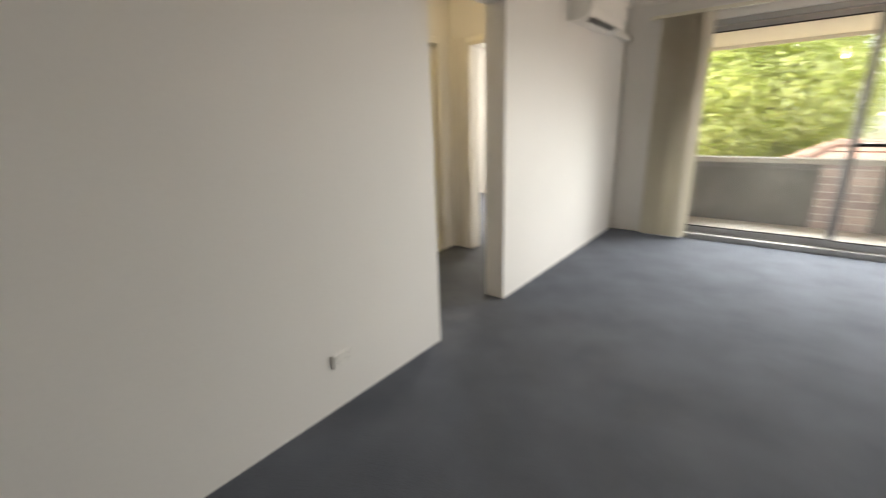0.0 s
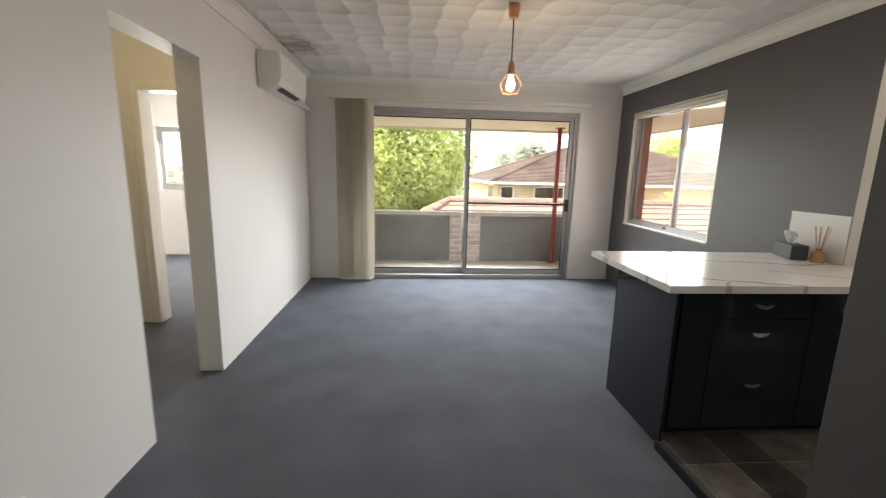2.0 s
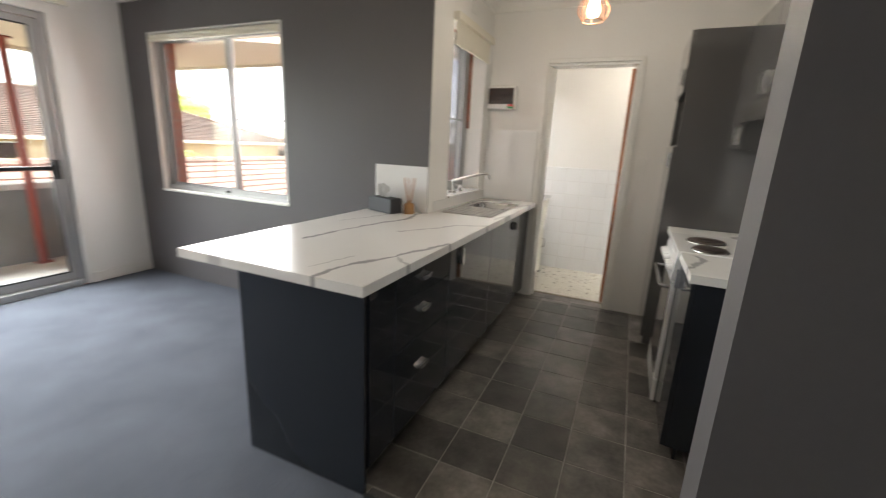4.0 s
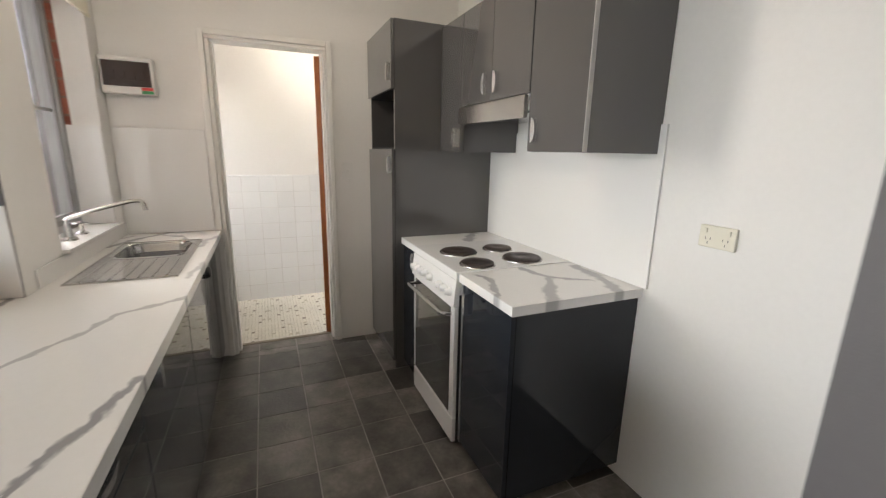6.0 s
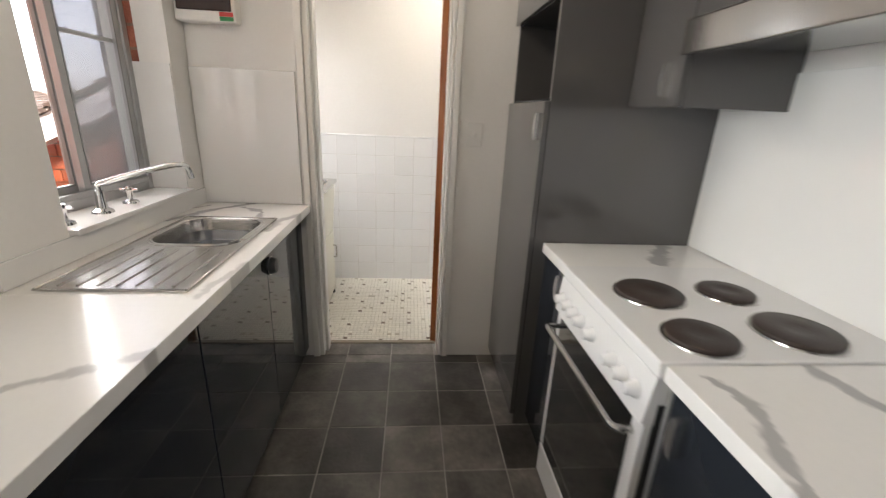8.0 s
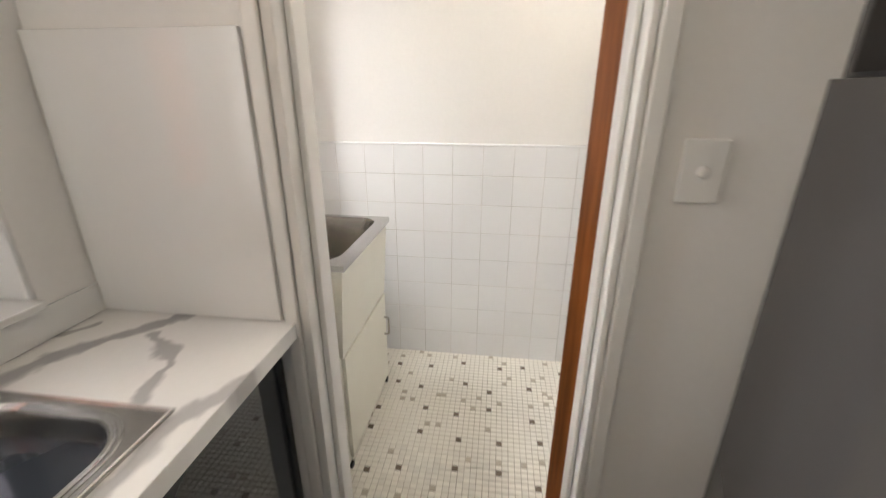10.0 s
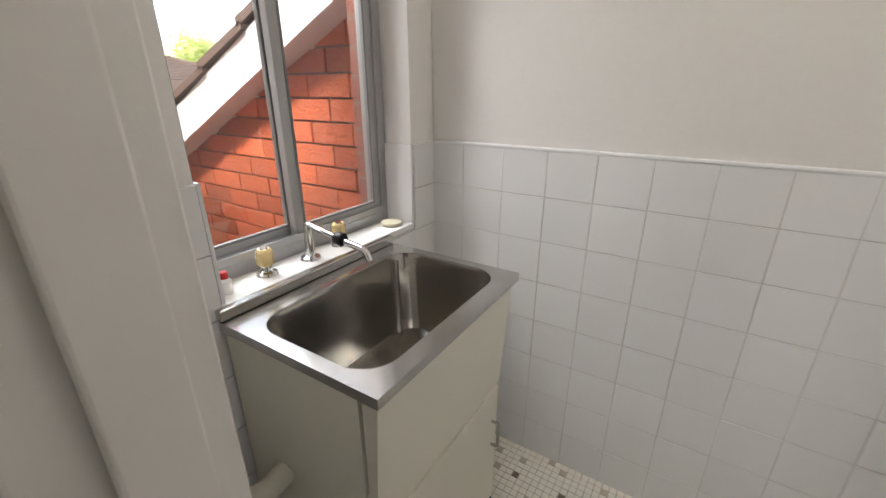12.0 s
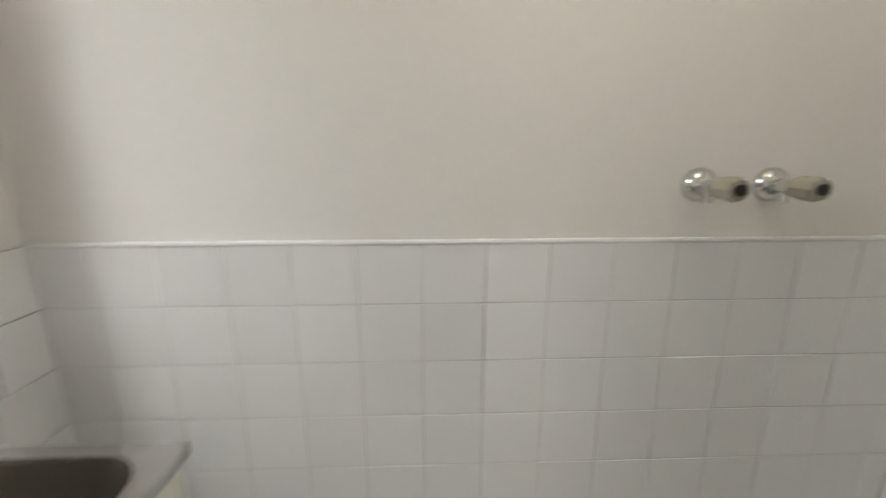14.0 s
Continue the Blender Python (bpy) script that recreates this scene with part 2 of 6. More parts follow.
def ceiling_material(name):
    """Sprayed plaster combed into overlapping fans."""
    m = material(name, (0.68, 0.67, 0.65), rough=0.9, stain=0.05, stain_scale=2.0, bump=0.12, bump_scale=150)
    t = m.node_tree
    b = t.nodes["Principled BSDF"]
    geo = t.nodes.new("ShaderNodeNewGeometry")
    cell = t.nodes.new("ShaderNodeTexVoronoi")
    cell.inputs["Scale"].default_value = 4.4
    cell.inputs["Randomness"].default_value = 0.35
    t.links.new(geo.outputs["Position"], cell.inputs["Vector"])
    bp = t.nodes.new("ShaderNodeBump")
    bp.inputs["Strength"].default_value, bp.inputs["Distance"].default_value = 0.32, 0.22
    dome = t.nodes.new("ShaderNodeMath")
    dome.operation, dome.inputs[1].default_value = "POWER", 2.0
    t.links.new(cell.outputs["Distance"], dome.inputs[0])
    t.links.new(dome.outputs[0], bp.inputs["Height"])
    old = b.inputs["Normal"].links[0].from_socket
    t.links.new(old, bp.inputs["Normal"])
    t.links.new(bp.outputs[0], b.inputs["Normal"])
    # a blotchy mildew stain near the air conditioner
    away = t.nodes.new("ShaderNodeVectorMath")
    away.operation, away.inputs[1].default_value = "DISTANCE", SPOT
    t.links.new(geo.outputs["Position"], away.inputs[0])
    blot = t.nodes.new("ShaderNodeTexNoise")
    blot.inputs["Scale"].default_value, blot.inputs["Detail"].default_value = 9, 4
    t.links.new(geo.outputs["Position"], blot.inputs["Vector"])
    edge = t.nodes.new("ShaderNodeMath")
    edge.operation = "SUBTRACT"
    t.links.new(away.outputs["Value"], edge.inputs[0])
    t.links.new(blot.outputs["Fac"], edge.inputs[1])
    ramp = t.nodes.new("ShaderNodeMapRange")
    ramp.inputs["From Min"].default_value, ramp.inputs["From Max"].default_value = -0.45, -0.15
    ramp.inputs["To Min"].default_value, ramp.inputs["To Max"].default_value = 0.6, 0.0
    t.links.new(edge.outputs[0], ramp.inputs["Value"])
    mix = t.nodes.new("ShaderNodeMix")
    mix.data_type = "RGBA"
    mix.inputs[7].default_value = (0.30, 0.27, 0.22, 1)
    t.links.new(ramp.outputs[0], mix.inputs[0])
    t.links.new(b.inputs["Base Color"].links[0].from_socket, mix.inputs[6])
    t.links.new(mix.outputs[2], b.inputs["Base Color"])
    return m


WALL = material("wall_paint", (0.785, 0.77, 0.745), rough=0.55, stain=0.025, stain_scale=0.9, grain=0.01, bump=0.05, bump_scale=260)
GREY_WALL = material("grey_wall_paint", (0.105, 0.098, 0.100), rough=0.5, stain=0.05, stain_scale=1.1, grain=0.02, bump=0.05, bump_scale=260)
TRIM = material("trim_enamel", (0.80, 0.785, 0.75), rough=0.3, stain=0.03, bump=0.03)
CEILING = ceiling_material("ceiling_plaster")
FLAT_CEILING = material("flat_ceiling_paint", (0.78, 0.77, 0.74), rough=0.8, stain=0.03, bump=0.05)
CARPET = material("carpet_pile", (0.098, 0.107, 0.130), second=(0.128, 0.138, 0.163), rough=1.0, spec=0.1, stain=0.075, stain_scale=3.0,
                  grain=0.3, grain_scale=220, bump=0.5, bump_scale=300)
VINYL = material("vinyl_tile", (0.058, 0.053, 0.049), second=(0.165, 0.150, 0.136), rough=0.36, stain=0.34, stain_scale=7.5, grain=0.15,
                 grain_scale=45, bump=0.15, bump_scale=70, piece=0.55)
VINYL_JOINT = material("vinyl_joint", (0.33, 0.31, 0.285), rough=0.7, stain=0.3, stain_scale=5)
CHARCOAL = material("charcoal_gloss", (0.0205, 0.0243, 0.0310), rough=0.035, stain=0.04, coat=0.12, spec=0.38, bump=0.004, bump_scale=8)
# Lit copy of the charcoal for uppers and pantry: brightness put into the colour.
CHARCOAL_LIT = material("charcoal_gloss_lit", (0.080, 0.077, 0.076), rough=0.12, stain=0.04, coat=0.6, spec=0.6, bump=0.01, bump_scale=8)
LIT_EDGE = material("lit_door_edge", (0.42, 0.41, 0.40), rough=0.35, stain=0.04)
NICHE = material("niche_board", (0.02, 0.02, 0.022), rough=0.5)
MARBLE = marble_material("marble_laminate")
SPLASH = material("splash_panel", (0.80, 0.795, 0.78), rough=0.08, stain=0.015, coat=0.4)
SATIN = material("satin_chrome", (0.78, 0.78, 0.78), rough=0.24, metal=0.95, stain=0.03)
CHROME = material("chrome", (0.66, 0.66, 0.65), rough=0.1, metal=1.0, stain=0.03)
STEEL = material("brushed_steel", (0.50, 0.49, 0.475), rough=0.2, metal=1.0, stain=0.08, stain_scale=7, grain=0.05, grain_scale=200, bump=0.02)
TUB_STEEL = material("tub_steel", (0.47, 0.46, 0.45), second=(0.33, 0.30, 0.255), rough=0.17, metal=1.0, stain=0.18, stain_scale=6, grain=0.06, grain_scale=180, bump=0.008)
ALU = material("aluminium_frame", (0.42, 0.42, 0.42), rough=0.42, metal=0.6, stain=0.08)
LOUVRE = material("grey_louvre", (0.22, 0.22, 0.22), rough=0.4)
BLACK = material("black_plastic", (0.012, 0.012, 0.013), rough=0.35)
WHITE_ENAMEL = material("white_enamel", (0.82, 0.82, 0.82), rough=0.18, stain=0.02, coat=0.3)
WHITE_PLASTIC = material("white_plastic", (0.78, 0.77, 0.74), rough=0.4, stain=0.03)
CREAM_PLASTIC = material("cream_plastic", (0.74, 0.71, 0.60), rough=0.4, stain=0.04)
CREAM_BOARD = material("cream_laminate", (0.74, 0.72, 0.62), rough=0.32, stain=0.04)
OVEN_GLASS = material("oven_glass", (0.008, 0.008, 0.009), rough=0.05, coat=0.8)
HOTPLATE = material("cast_iron_plate", (0.045, 0.032, 0.027), rough=0.5, stain=0.2, stain_scale=12, bump=0.1)
TILE = material("wall_tile", (0.80, 0.80, 0.80), rough=0.12, stain=0.02, piece=0.02, coat=0.2)
GROUT = material("grout", (0.60, 0.58, 0.55), rough=0.9, stain=0.2, stain_scale=6)
MOSAIC = material("mosaic_cream", (0.80, 0.77, 0.69), rough=0.35, stain=0.05, stain_scale=4, piece=0.07)
MOSAIC_BROWN = material("mosaic_brown", (0.16, 0.12, 0.085), rough=0.35, stain=0.1, piece=0.25)
MOSAIC_TAN = material("mosaic_tan", (0.50, 0.45, 0.36), rough=0.35, stain=0.1, piece=0.12)
MOSAIC_JOINT = material("mosaic_joint", (0.52, 0.475, 0.405), rough=0.9, stain=0.2, stain_scale=3)
TIMBER = timber_material("orange_timber", (0.36, 0.115, 0.028))
BLIND = material("blind_fabric", (0.76, 0.72, 0.62), rough=0.85, stain=0.04, grain=0.05, grain_scale=400)
COPPER = material("copper_wire", (0.62, 0.30, 0.18), rough=0.3, metal=0.9)
BULB = emitter("lit_bulb", (1.0, 0.78, 0.5), 4.0)
LAMP_GLASS = emitter("lit_diffuser", (1.0, 0.88, 0.68), 1.2)
GLASS = glass_material("window_glass", gloss=0.05)
DUSTY_GLASS = glass_material("dusty_glass", gloss=0.06, haze=0.03)
SCREEN = glass_material("fly_screen", tint=(0.42, 0.41, 0.44), gloss=0.0, haze=0.34)
BRICK_RED = material("red_brick", (0.56, 0.140, 0.046), second=(0.40, 0.078, 0.036), rough=0.9, stain=0.12, stain_scale=5, grain=0.14,
                     grain_scale=60, bump=0.9, bump_scale=70, piece=0.36)
MORTAR = material("mortar", (0.13, 0.075, 0.055), rough=1.0, stain=0.2, bump=0.3)
BRICK_WALL = brick_material("brick_facing", (0.34, 0.12, 0.075), (0.24, 0.16, 0.12))
PALE_BRICK = brick_material("pale_brick", (0.66, 0.54, 0.49), (0.74, 0.70, 0.66))
CREAM_BRICK = brick_material("cream_brick", (0.62, 0.44, 0.25), (0.6, 0.5, 0.38))
RENDER_GREY = material("grey_render", (0.24, 0.235, 0.225), rough=0.9, stain=0.12, stain_scale=2.5, grain=0.06, bump=0.3, bump_scale=90)
CONCRETE = material("balcony_concrete", (0.56, 0.53, 0.48), rough=0.8, stain=0.12, stain_scale=3, bump=0.2)
SOFFIT = material("soffit_paint", (0.84, 0.77, 0.63), rough=0.7, stain=0.04)
RED_PAINT = material("oxide_red_paint", (0.28, 0.055, 0.035), rough=0.45, stain=0.1)
TERRACOTTA = material("terracotta_tile", (0.33, 0.215, 0.17), second=(0.24, 0.15, 0.118), rough=0.85, stain=0.25, stain_scale=1.2, grain=0.15, grain_scale=14, bump=0.3, bump_scale=30)
DARK_ROOF = material("brown_roof_tile", (0.095, 0.062, 0.048), second=(0.13, 0.085, 0.065), rough=0.9, stain=0.25, stain_scale=0.8, grain=0.12, grain_scale=10)
WHITE_BOARD = material("white_bargeboard", (0.80, 0.80, 0.80), rough=0.4, stain=0.03)


def leaf_material(name, color, second, through=0.4):
    """A leaf that lets part of the light through."""
    m = material(name, color, second=second, rough=0.45, stain=0.3, stain_scale=2.2)
    t = m.node_tree
    b = t.nodes["Principled BSDF"]
    glow = t.nodes.new("ShaderNodeBsdfTranslucent")
    glow.inputs[0].default_value = (color[0] * 1.5, color[1] * 1.5, color[2], 1)
    mix = t.nodes.new("ShaderNodeMixShader")
    mix.inputs[0].default_value = through
    t.links.new(b.outputs[0], mix.inputs[1])
    t.links.new(glow.outputs[0], mix.inputs[2])
    t.links.new(mix.outputs[0], t.nodes["Material Output"].inputs[0])
    return m


LEAF = leaf_material("leaf", (0.40, 0.45, 0.16), (0.70, 0.71, 0.40), 0.5)
# Aerial haze is mixed into this paler leaf colour for far trees.
LEAF_HAZED = leaf_material("leaf_hazed", (0.31, 0.33, 0.29), (0.38, 0.39, 0.35))
BARK = material("bark", (0.12, 0.09, 0.065), rough=0.95, stain=0.3, bump=0.6, bump_scale=20)
GRASS = material("grass_ground", (0.20, 0.20, 0.12), second=(0.28, 0.26, 0.18), rough=1.0, stain=0.3, stain_scale=0.3, grain=0.3, grain_scale=9)
RED_PLASTIC = material("red_plastic", (0.5, 0.02, 0.03), rough=0.4)
GREEN_LABEL = material("green_label", (0.03, 0.25, 0.08), rough=0.5)
RED_LABEL = material("red_label", (0.6, 0.06, 0.05), rough=0.5)
SMOKED = material("smoked_cover", (0.040, 0.024, 0.019), rough=0.22, spec=0.3)
REED = material("reed_stick", (0.42, 0.20, 0.10), rough=0.7)
BOTTLE = material("amber_bottle", (0.45, 0.24, 0.10), rough=0.1, coat=0.5)
SOAP = material("soap_dish", (0.74, 0.70, 0.52), rough=0.35)
KNOB = material("yellowed_acrylic", (0.70, 0.55, 0.27), rough=0.15, coat=0.5, stain=0.1, stain_scale=30)
TISSUE = material("paper_tissue", (0.82, 0.82, 0.81), rough=0.95, stain=0.03)
SLATE = material("dark_fabric_box", (0.045, 0.048, 0.055), rough=0.6, stain=0.1)


# ---- mesh helpers ----
def box(bm, x0, x1, y0, y1, z0, z1, bevel=0.0):
    vs = [bm.verts.new((x, y, z)) for x in (x0, x1) for y in (y0, y1) for z in (z0, z1)]
    quads = ((0, 1, 3, 2), (4, 6, 7, 5), (0, 4, 5, 1), (2, 3, 7, 6), (0, 2, 6, 4), (1, 5, 7, 3))
    fs = [bm.faces.new([vs[i] for i in q]) for q in quads]
    if bevel:
        es = list({e for f in fs for e in f.edges})
        bmesh.ops.bevel(bm, geom=es, offset=bevel, segments=2, affect="EDGES", profile=0.5)
    return vs


def lathe(bm, rings, at=(0, 0, 0), axis="z", n=20, closed=True):
    """Rings of (radius, height), turned round an axis through at."""
    loops = []
    for r, h in rings:
        loop = []
        for i in range(n):
            a = 2 * math.pi * i / n
            u, v = r * math.cos(a), r * math.sin(a)
            p = {"z": (u, v, h), "y": (u, h, -v), "x": (h, u, v)}[axis]
            loop.append(bm.verts.new((at[0] + p[0], at[1] + p[1], at[2] + p[2])))
        loops.append(loop)
    for a, b in zip(loops, loops[1:]):
        for i in range(n):
            bm.faces.new((a[i], a[(i + 1) % n], b[(i + 1) % n], b[i]))
    if closed:
        bm.faces.new(loops[0][::-1])
        bm.faces.new(loops[-1])


def tube(bm, points, radius, n=10):
    """A round bar through the points."""
    pts = [Vector(p) for p in points]
    loops, up = [], None
    for i, p in enumerate(pts):
        d = (pts[min(i + 1, len(pts) - 1)] - pts[max(i - 1, 0)]).normalized()
        if up is None:
            up = d.orthogonal().normalized()
        up = (up - d * up.dot(d)).normalized()
        side = d.cross(up)
        loops.append([bm.verts.new(p + radius * (math.cos(2 * math.pi * k / n) * up + math.sin(2 * math.pi * k / n) * side)) for k in range(n)])
    for a, b in zip(loops, loops[1:]):
        for k in range(n):
            bm.faces.new((a[k], a[(k + 1) % n], b[(k + 1) % n], b[k]))
    bm.faces.new(loops[0][::-1])
    bm.faces.new(loops[-1])


def arc(points, steps=6):
    """Rounds the corners of a polyline (quadratic bends at the inner points)."""
    pts = [Vector(p) for p in points]
    out = [pts[0]]
    for a, b, c in zip(pts, pts[1:], pts[2:]):
        r = min((b - a).length, (c - b).length) * 0.45
        s, e = b + (a - b).normalized() * r, b + (c - b).normalized() * r
        for i in range(steps + 1):
            k = i / steps
            out.append((1 - k) ** 2 * s + 2 * k * (1 - k) * b + k * k * e)
    out.append(pts[-1])
    return out


def finish(name, bm, mat, smooth=False):
    me = bpy.data.meshes.new(name)
    bmesh.ops.recalc_face_normals(bm, faces=bm.faces)
    bm.to_mesh(me)
    bm.free()
    me.materials.append(mat)
    if smooth:
        me.shade_smooth()
        me.set_sharp_from_angle(angle=radians(38))
    return me


def part(name, bm, mat, parent, label="", smooth=False):
    ob = new(name, finish(name, bm, mat, smooth))
    if parent is not None:
        ob.parent = parent
        if parent.parent is None:
            ob.matrix_parent_inverse = parent.matrix_basis.inverted()
    if label:
        tagged(ob, label)
    return ob


def boxes(*rows, bevel=0.0):
    bm = bmesh.new()
    for r in rows:
        box(bm, *r, bevel=bevel)
    return bm


def thing(name, at, label, category, group="", kind=""):
    """An Empty at a thing's base, to which its parts are given."""
    ob = new(name)
    ob.empty_display_size = 0.1
    ob.location = at
    ob.matrix_basis = Matrix.Translation(at)
    return tagged(ob, label, category, group, kind)


def structure(name, bm, mat, label, category):
    return tagged(part(name, bm, mat, None), label, category, kind="structure")


def wall(name, axis, c0, c1, a0, a1, z0, z1, openings, mat, label):
    """A wall with thickness c0..c1 that runs from a0 to a1, with openings (a, b, bottom, top) through it."""
    bm = bmesh.new()

    def put(p, q, lo, hi):
        if q - p > 1e-4 and hi - lo > 1e-4:
            if axis == "x":
                box(bm, p, q, c0, c1, lo, hi)
            else:
                box(bm, c0, c1, p, q, lo, hi)
    at = a0
    for p, q, lo, hi in sorted(openings):
        put(at, p, z0, z1)
        put(p, q, z0, lo)
        put(p, q, hi, z1)
        at = q
    put(at, a1, z0, z1)
    bmesh.ops.remove_doubles(bm, verts=bm.verts, dist=1e-5)
    return structure(name, bm, mat, label, "wall")


# ---- large structure ----
CEIL = 2.53
# outer shell of the flat
wall("wall_west", "y", -0.159, 0.0, -7.2, 0.0, 0, CEIL, [(-3.397, -2.612, 0, 2.075)], WALL, "warm white painted wall with a hall opening")
wall("wall_north", "x", 0.0, 0.12, -0.159, 4.138, 0, CEIL, [(0.50, 3.464, 0, 2.205)], WALL, "white painted wall around the sliding door")
wall("wall_north_facing", "x", 0.12, 0.24, -0.159, 4.258, -3.0, 2.75, [(0.50, 3.464, 0, 2.205)], BRICK_WALL, "red brick outer face of the north wall")
wall("wall_feature", "y", 4.018, 4.138, -2.968, 0.0, 0, CEIL, [(-1.868, -0.336, 0.82, 2.175)], GREY_WALL, "dark grey painted feature wall with a window")
wall("wall_feature_facing", "y", 4.138, 4.258, -2.97, 0.12, -3.0, 2.75, [(-1.868, -0.336, 0.82, 2.175)], BRICK_WALL, "red brick outer face of the east wall")
KW = (4.335, 5.025, 0.985, 2.19)
LW = (5.557, 6.258, 0.897, 2.12)
wall("wall_feature_end", "y", 4.018, 4.0205, -3.0895, -2.968, 0, CEIL, [], GREY_WALL, "dark grey painted end of the feature wall")
wall("wall_kitchen_north", "x", -3.09, -2.97, 4.021, 6.506, 0, CEIL, [KW, LW], WALL, "white painted wall with two windows")
wall("wall_kitchen_facing", "x", -2.97, -2.85, 4.258, 6.40, -3.0, 2.75, [KW, LW], BRICK_WALL, "red brick outer face of the kitchen wall")
wall("wall_partition", "y", 5.165, 5.285, -5.30, -3.092, 0, CEIL, [(-4.262, -3.588, 0, 2.03)], WALL, "white painted partition with a laundry doorway")
wall("wall_kitchen_south", "x", -5.299, -5.179, 2.39, 6.506, 0, CEIL, [], WALL, "white painted wall behind the cooker")
wall("wall_nib", "y", 2.39, 2.52, -5.177, -4.53, 0, CEIL, [], GREY_WALL, "dark grey painted end of a dividing wall")
wall("wall_entry_east", "y", 2.39, 2.52, -7.2, -5.301, 0, CEIL, [], GREY_WALL, "dark grey painted entry wall")
wall("wall_south", "x", -7.32, -7.2, -0.159, 2.52, 0, CEIL, [], WALL, "white painted wall behind the entry")
wall("wall_laundry_east", "y", 6.386, 6.506, -5.177, -3.092, 0, CEIL, [], WALL, "white painted laundry wall above tiles")
# hall and bedroom
wall("wall_hall_west", "y", -1.32, -1.20, -4.4, -1.64, 0, CEIL, [(-2.62, -1.84, 0, 2.05)], WALL, "white painted hall wall with a bathroom doorway")
wall("wall_hall_south", "x", -4.52, -4.40, -1.32, -0.16, 0, CEIL, [], WALL, "white painted wall at the end of the hall")
wall("wall_hall_north", "x", -1.64, -1.52, -3.4, -0.16, 0, CEIL, [(-0.98, -0.22, 0, 2.05)], WALL, "white painted hall wall with a bedroom doorway")
wall("wall_bedroom_west", "y", -3.52, -3.40, -1.64, 1.57, 0, CEIL, [], WALL, "white painted bedroom wall")
wall("wall_bedroom_north", "x", 1.45, 1.57, -3.4, -0.16, 0, CEIL, [(-2.62, -1.25, 1.04, 2.0)], WALL, "white painted bedroom wall with a window")
wall("wall_bedroom_east", "y", -0.28, -0.161, -1.52, 1.45, 0, CEIL, [], WALL, "white painted bedroom wall")
wall("wall_bathroom_west", "y", -2.9, -2.8, -4.4, -1.64, 0, CEIL, [], WALL, "white painted bathroom wall")
wall("wall_bathroom_south", "x", -4.5, -4.4, -2.9, -1.32, 0, CEIL, [], WALL, "white painted bathroom wall")
# floors and ceilings
structure("floor_carpet", boxes((0, 2.612, -7.2, 0, -0.12, 0), (2.612, 4.018, -3.46, 0, -0.12, 0), (2.612, 2.661, -3.55, -3.46, -0.12, 0)), CARPET, "dark blue grey carpet with worn patches", "carpet")
structure("floor_hall", boxes((-1.2, 0, -4.4, -1.52, -0.12, -0.001), (-3.4, -0.16, -1.52, 1.45, -0.12, -0.001)), CARPET, "dark grey hall and bedroom carpet", "carpet")
structure("floor_bathroom", boxes((-2.8, -1.2, -4.4, -1.64, -0.12, 0.004)), TILE, "white tiled bathroom floor", "floor")
KF = 0.045
structure("floor_kitchen", boxes((2.626, 5.165, -5.179, -3.56, -0.12, KF - 0.002), (2.662, 5.165, -3.56, -3.46, -0.12, KF - 0.002), (5.165, 5.286, -4.246, -3.612, -0.12, KF - 0.002)), VINYL_JOINT, "dark kitchen floor base with pale joints", "floor")
structure("floor_laundry", boxes((5.286, 6.386, -5.179, -3.09, -0.12, 0.006)), MOSAIC_JOINT, "laundry floor base with dusty joints", "floor")
structure("trim_floor_edge", boxes((2.612, 2.626, -4.53, -3.551, -0.02, KF + 0.001), bevel=0.002), BLACK, "black edge of the raised kitchen floor", "trim")
structure("trim_threshold", boxes((5.287, 5.318, -4.245, -3.613, -0.02, KF + 0.004), bevel=0.003), material("worn_threshold", (0.30, 0.26, 0.20), rough=0.6, stain=0.2, stain_scale=9), "worn timber threshold strip in the doorway", "trim")
structure("ceiling_living", boxes((-0.159, 4.138, -7.2, 0.12, CEIL, CEIL + 0.12)), CEILING, "white textured plaster living room ceiling", "ceiling")
structure("ceiling_kitchen", boxes((4.138, 6.506, -5.3, -2.97, CEIL, CEIL + 0.12)), FLAT_CEILING, "flat white kitchen and laundry ceiling", "ceiling")
structure("ceiling_hall", boxes((-3.52, -0.159, -4.52, 1.57, CEIL, CEIL + 0.12)), FLAT_CEILING, "flat white hall ceiling", "ceiling")


def cornice(name, points, mat=TRIM):
    """A coved plaster cornice along a run of (x, y, inward x, inward y)."""
    bm = bmesh.new()
    prof = [(0, -0.10), (0.012, -0.10)] + [(0.012 + 0.085 * (1 - math.cos(a)), -0.092 + 0.085 * math.sin(a)) for a in [radians(k) for k in (0, 18, 36, 54, 72, 90)]] + [(0.105, -0.001), (0, -0.001)]
    loops = []
    for x, y, ix, iy in points:
        loops.append([bm.verts.new((x + ix * p, y + iy * p, CEIL + h)) for p, h in prof])
    for a, b in zip(loops, loops[1:]):
        for i in range(len(prof)):
            j = (i + 1) % len(prof)
            bm.faces.new((a[i], a[j], b[j], b[i]))
    bm.faces.new(loops[0])
    bm.faces.new(loops[-1][::-1])
    ob = structure(name, bm, mat, "white coved plaster cornice under the ceiling", "cornice")
    return ob


cornice("trim_cornice", [(0.002, -7.19, 1, 0), (0.002, -0.002, 1, -1), (4.016, -0.002, -1, -1), (4.016, -3.092, -1, -1), (5.163, -3.092, -1, -1), (5.163, -5.177, -1, 1), (2.522, -5.177, 1, 1), (2.522, -4.53, 1, 0)])


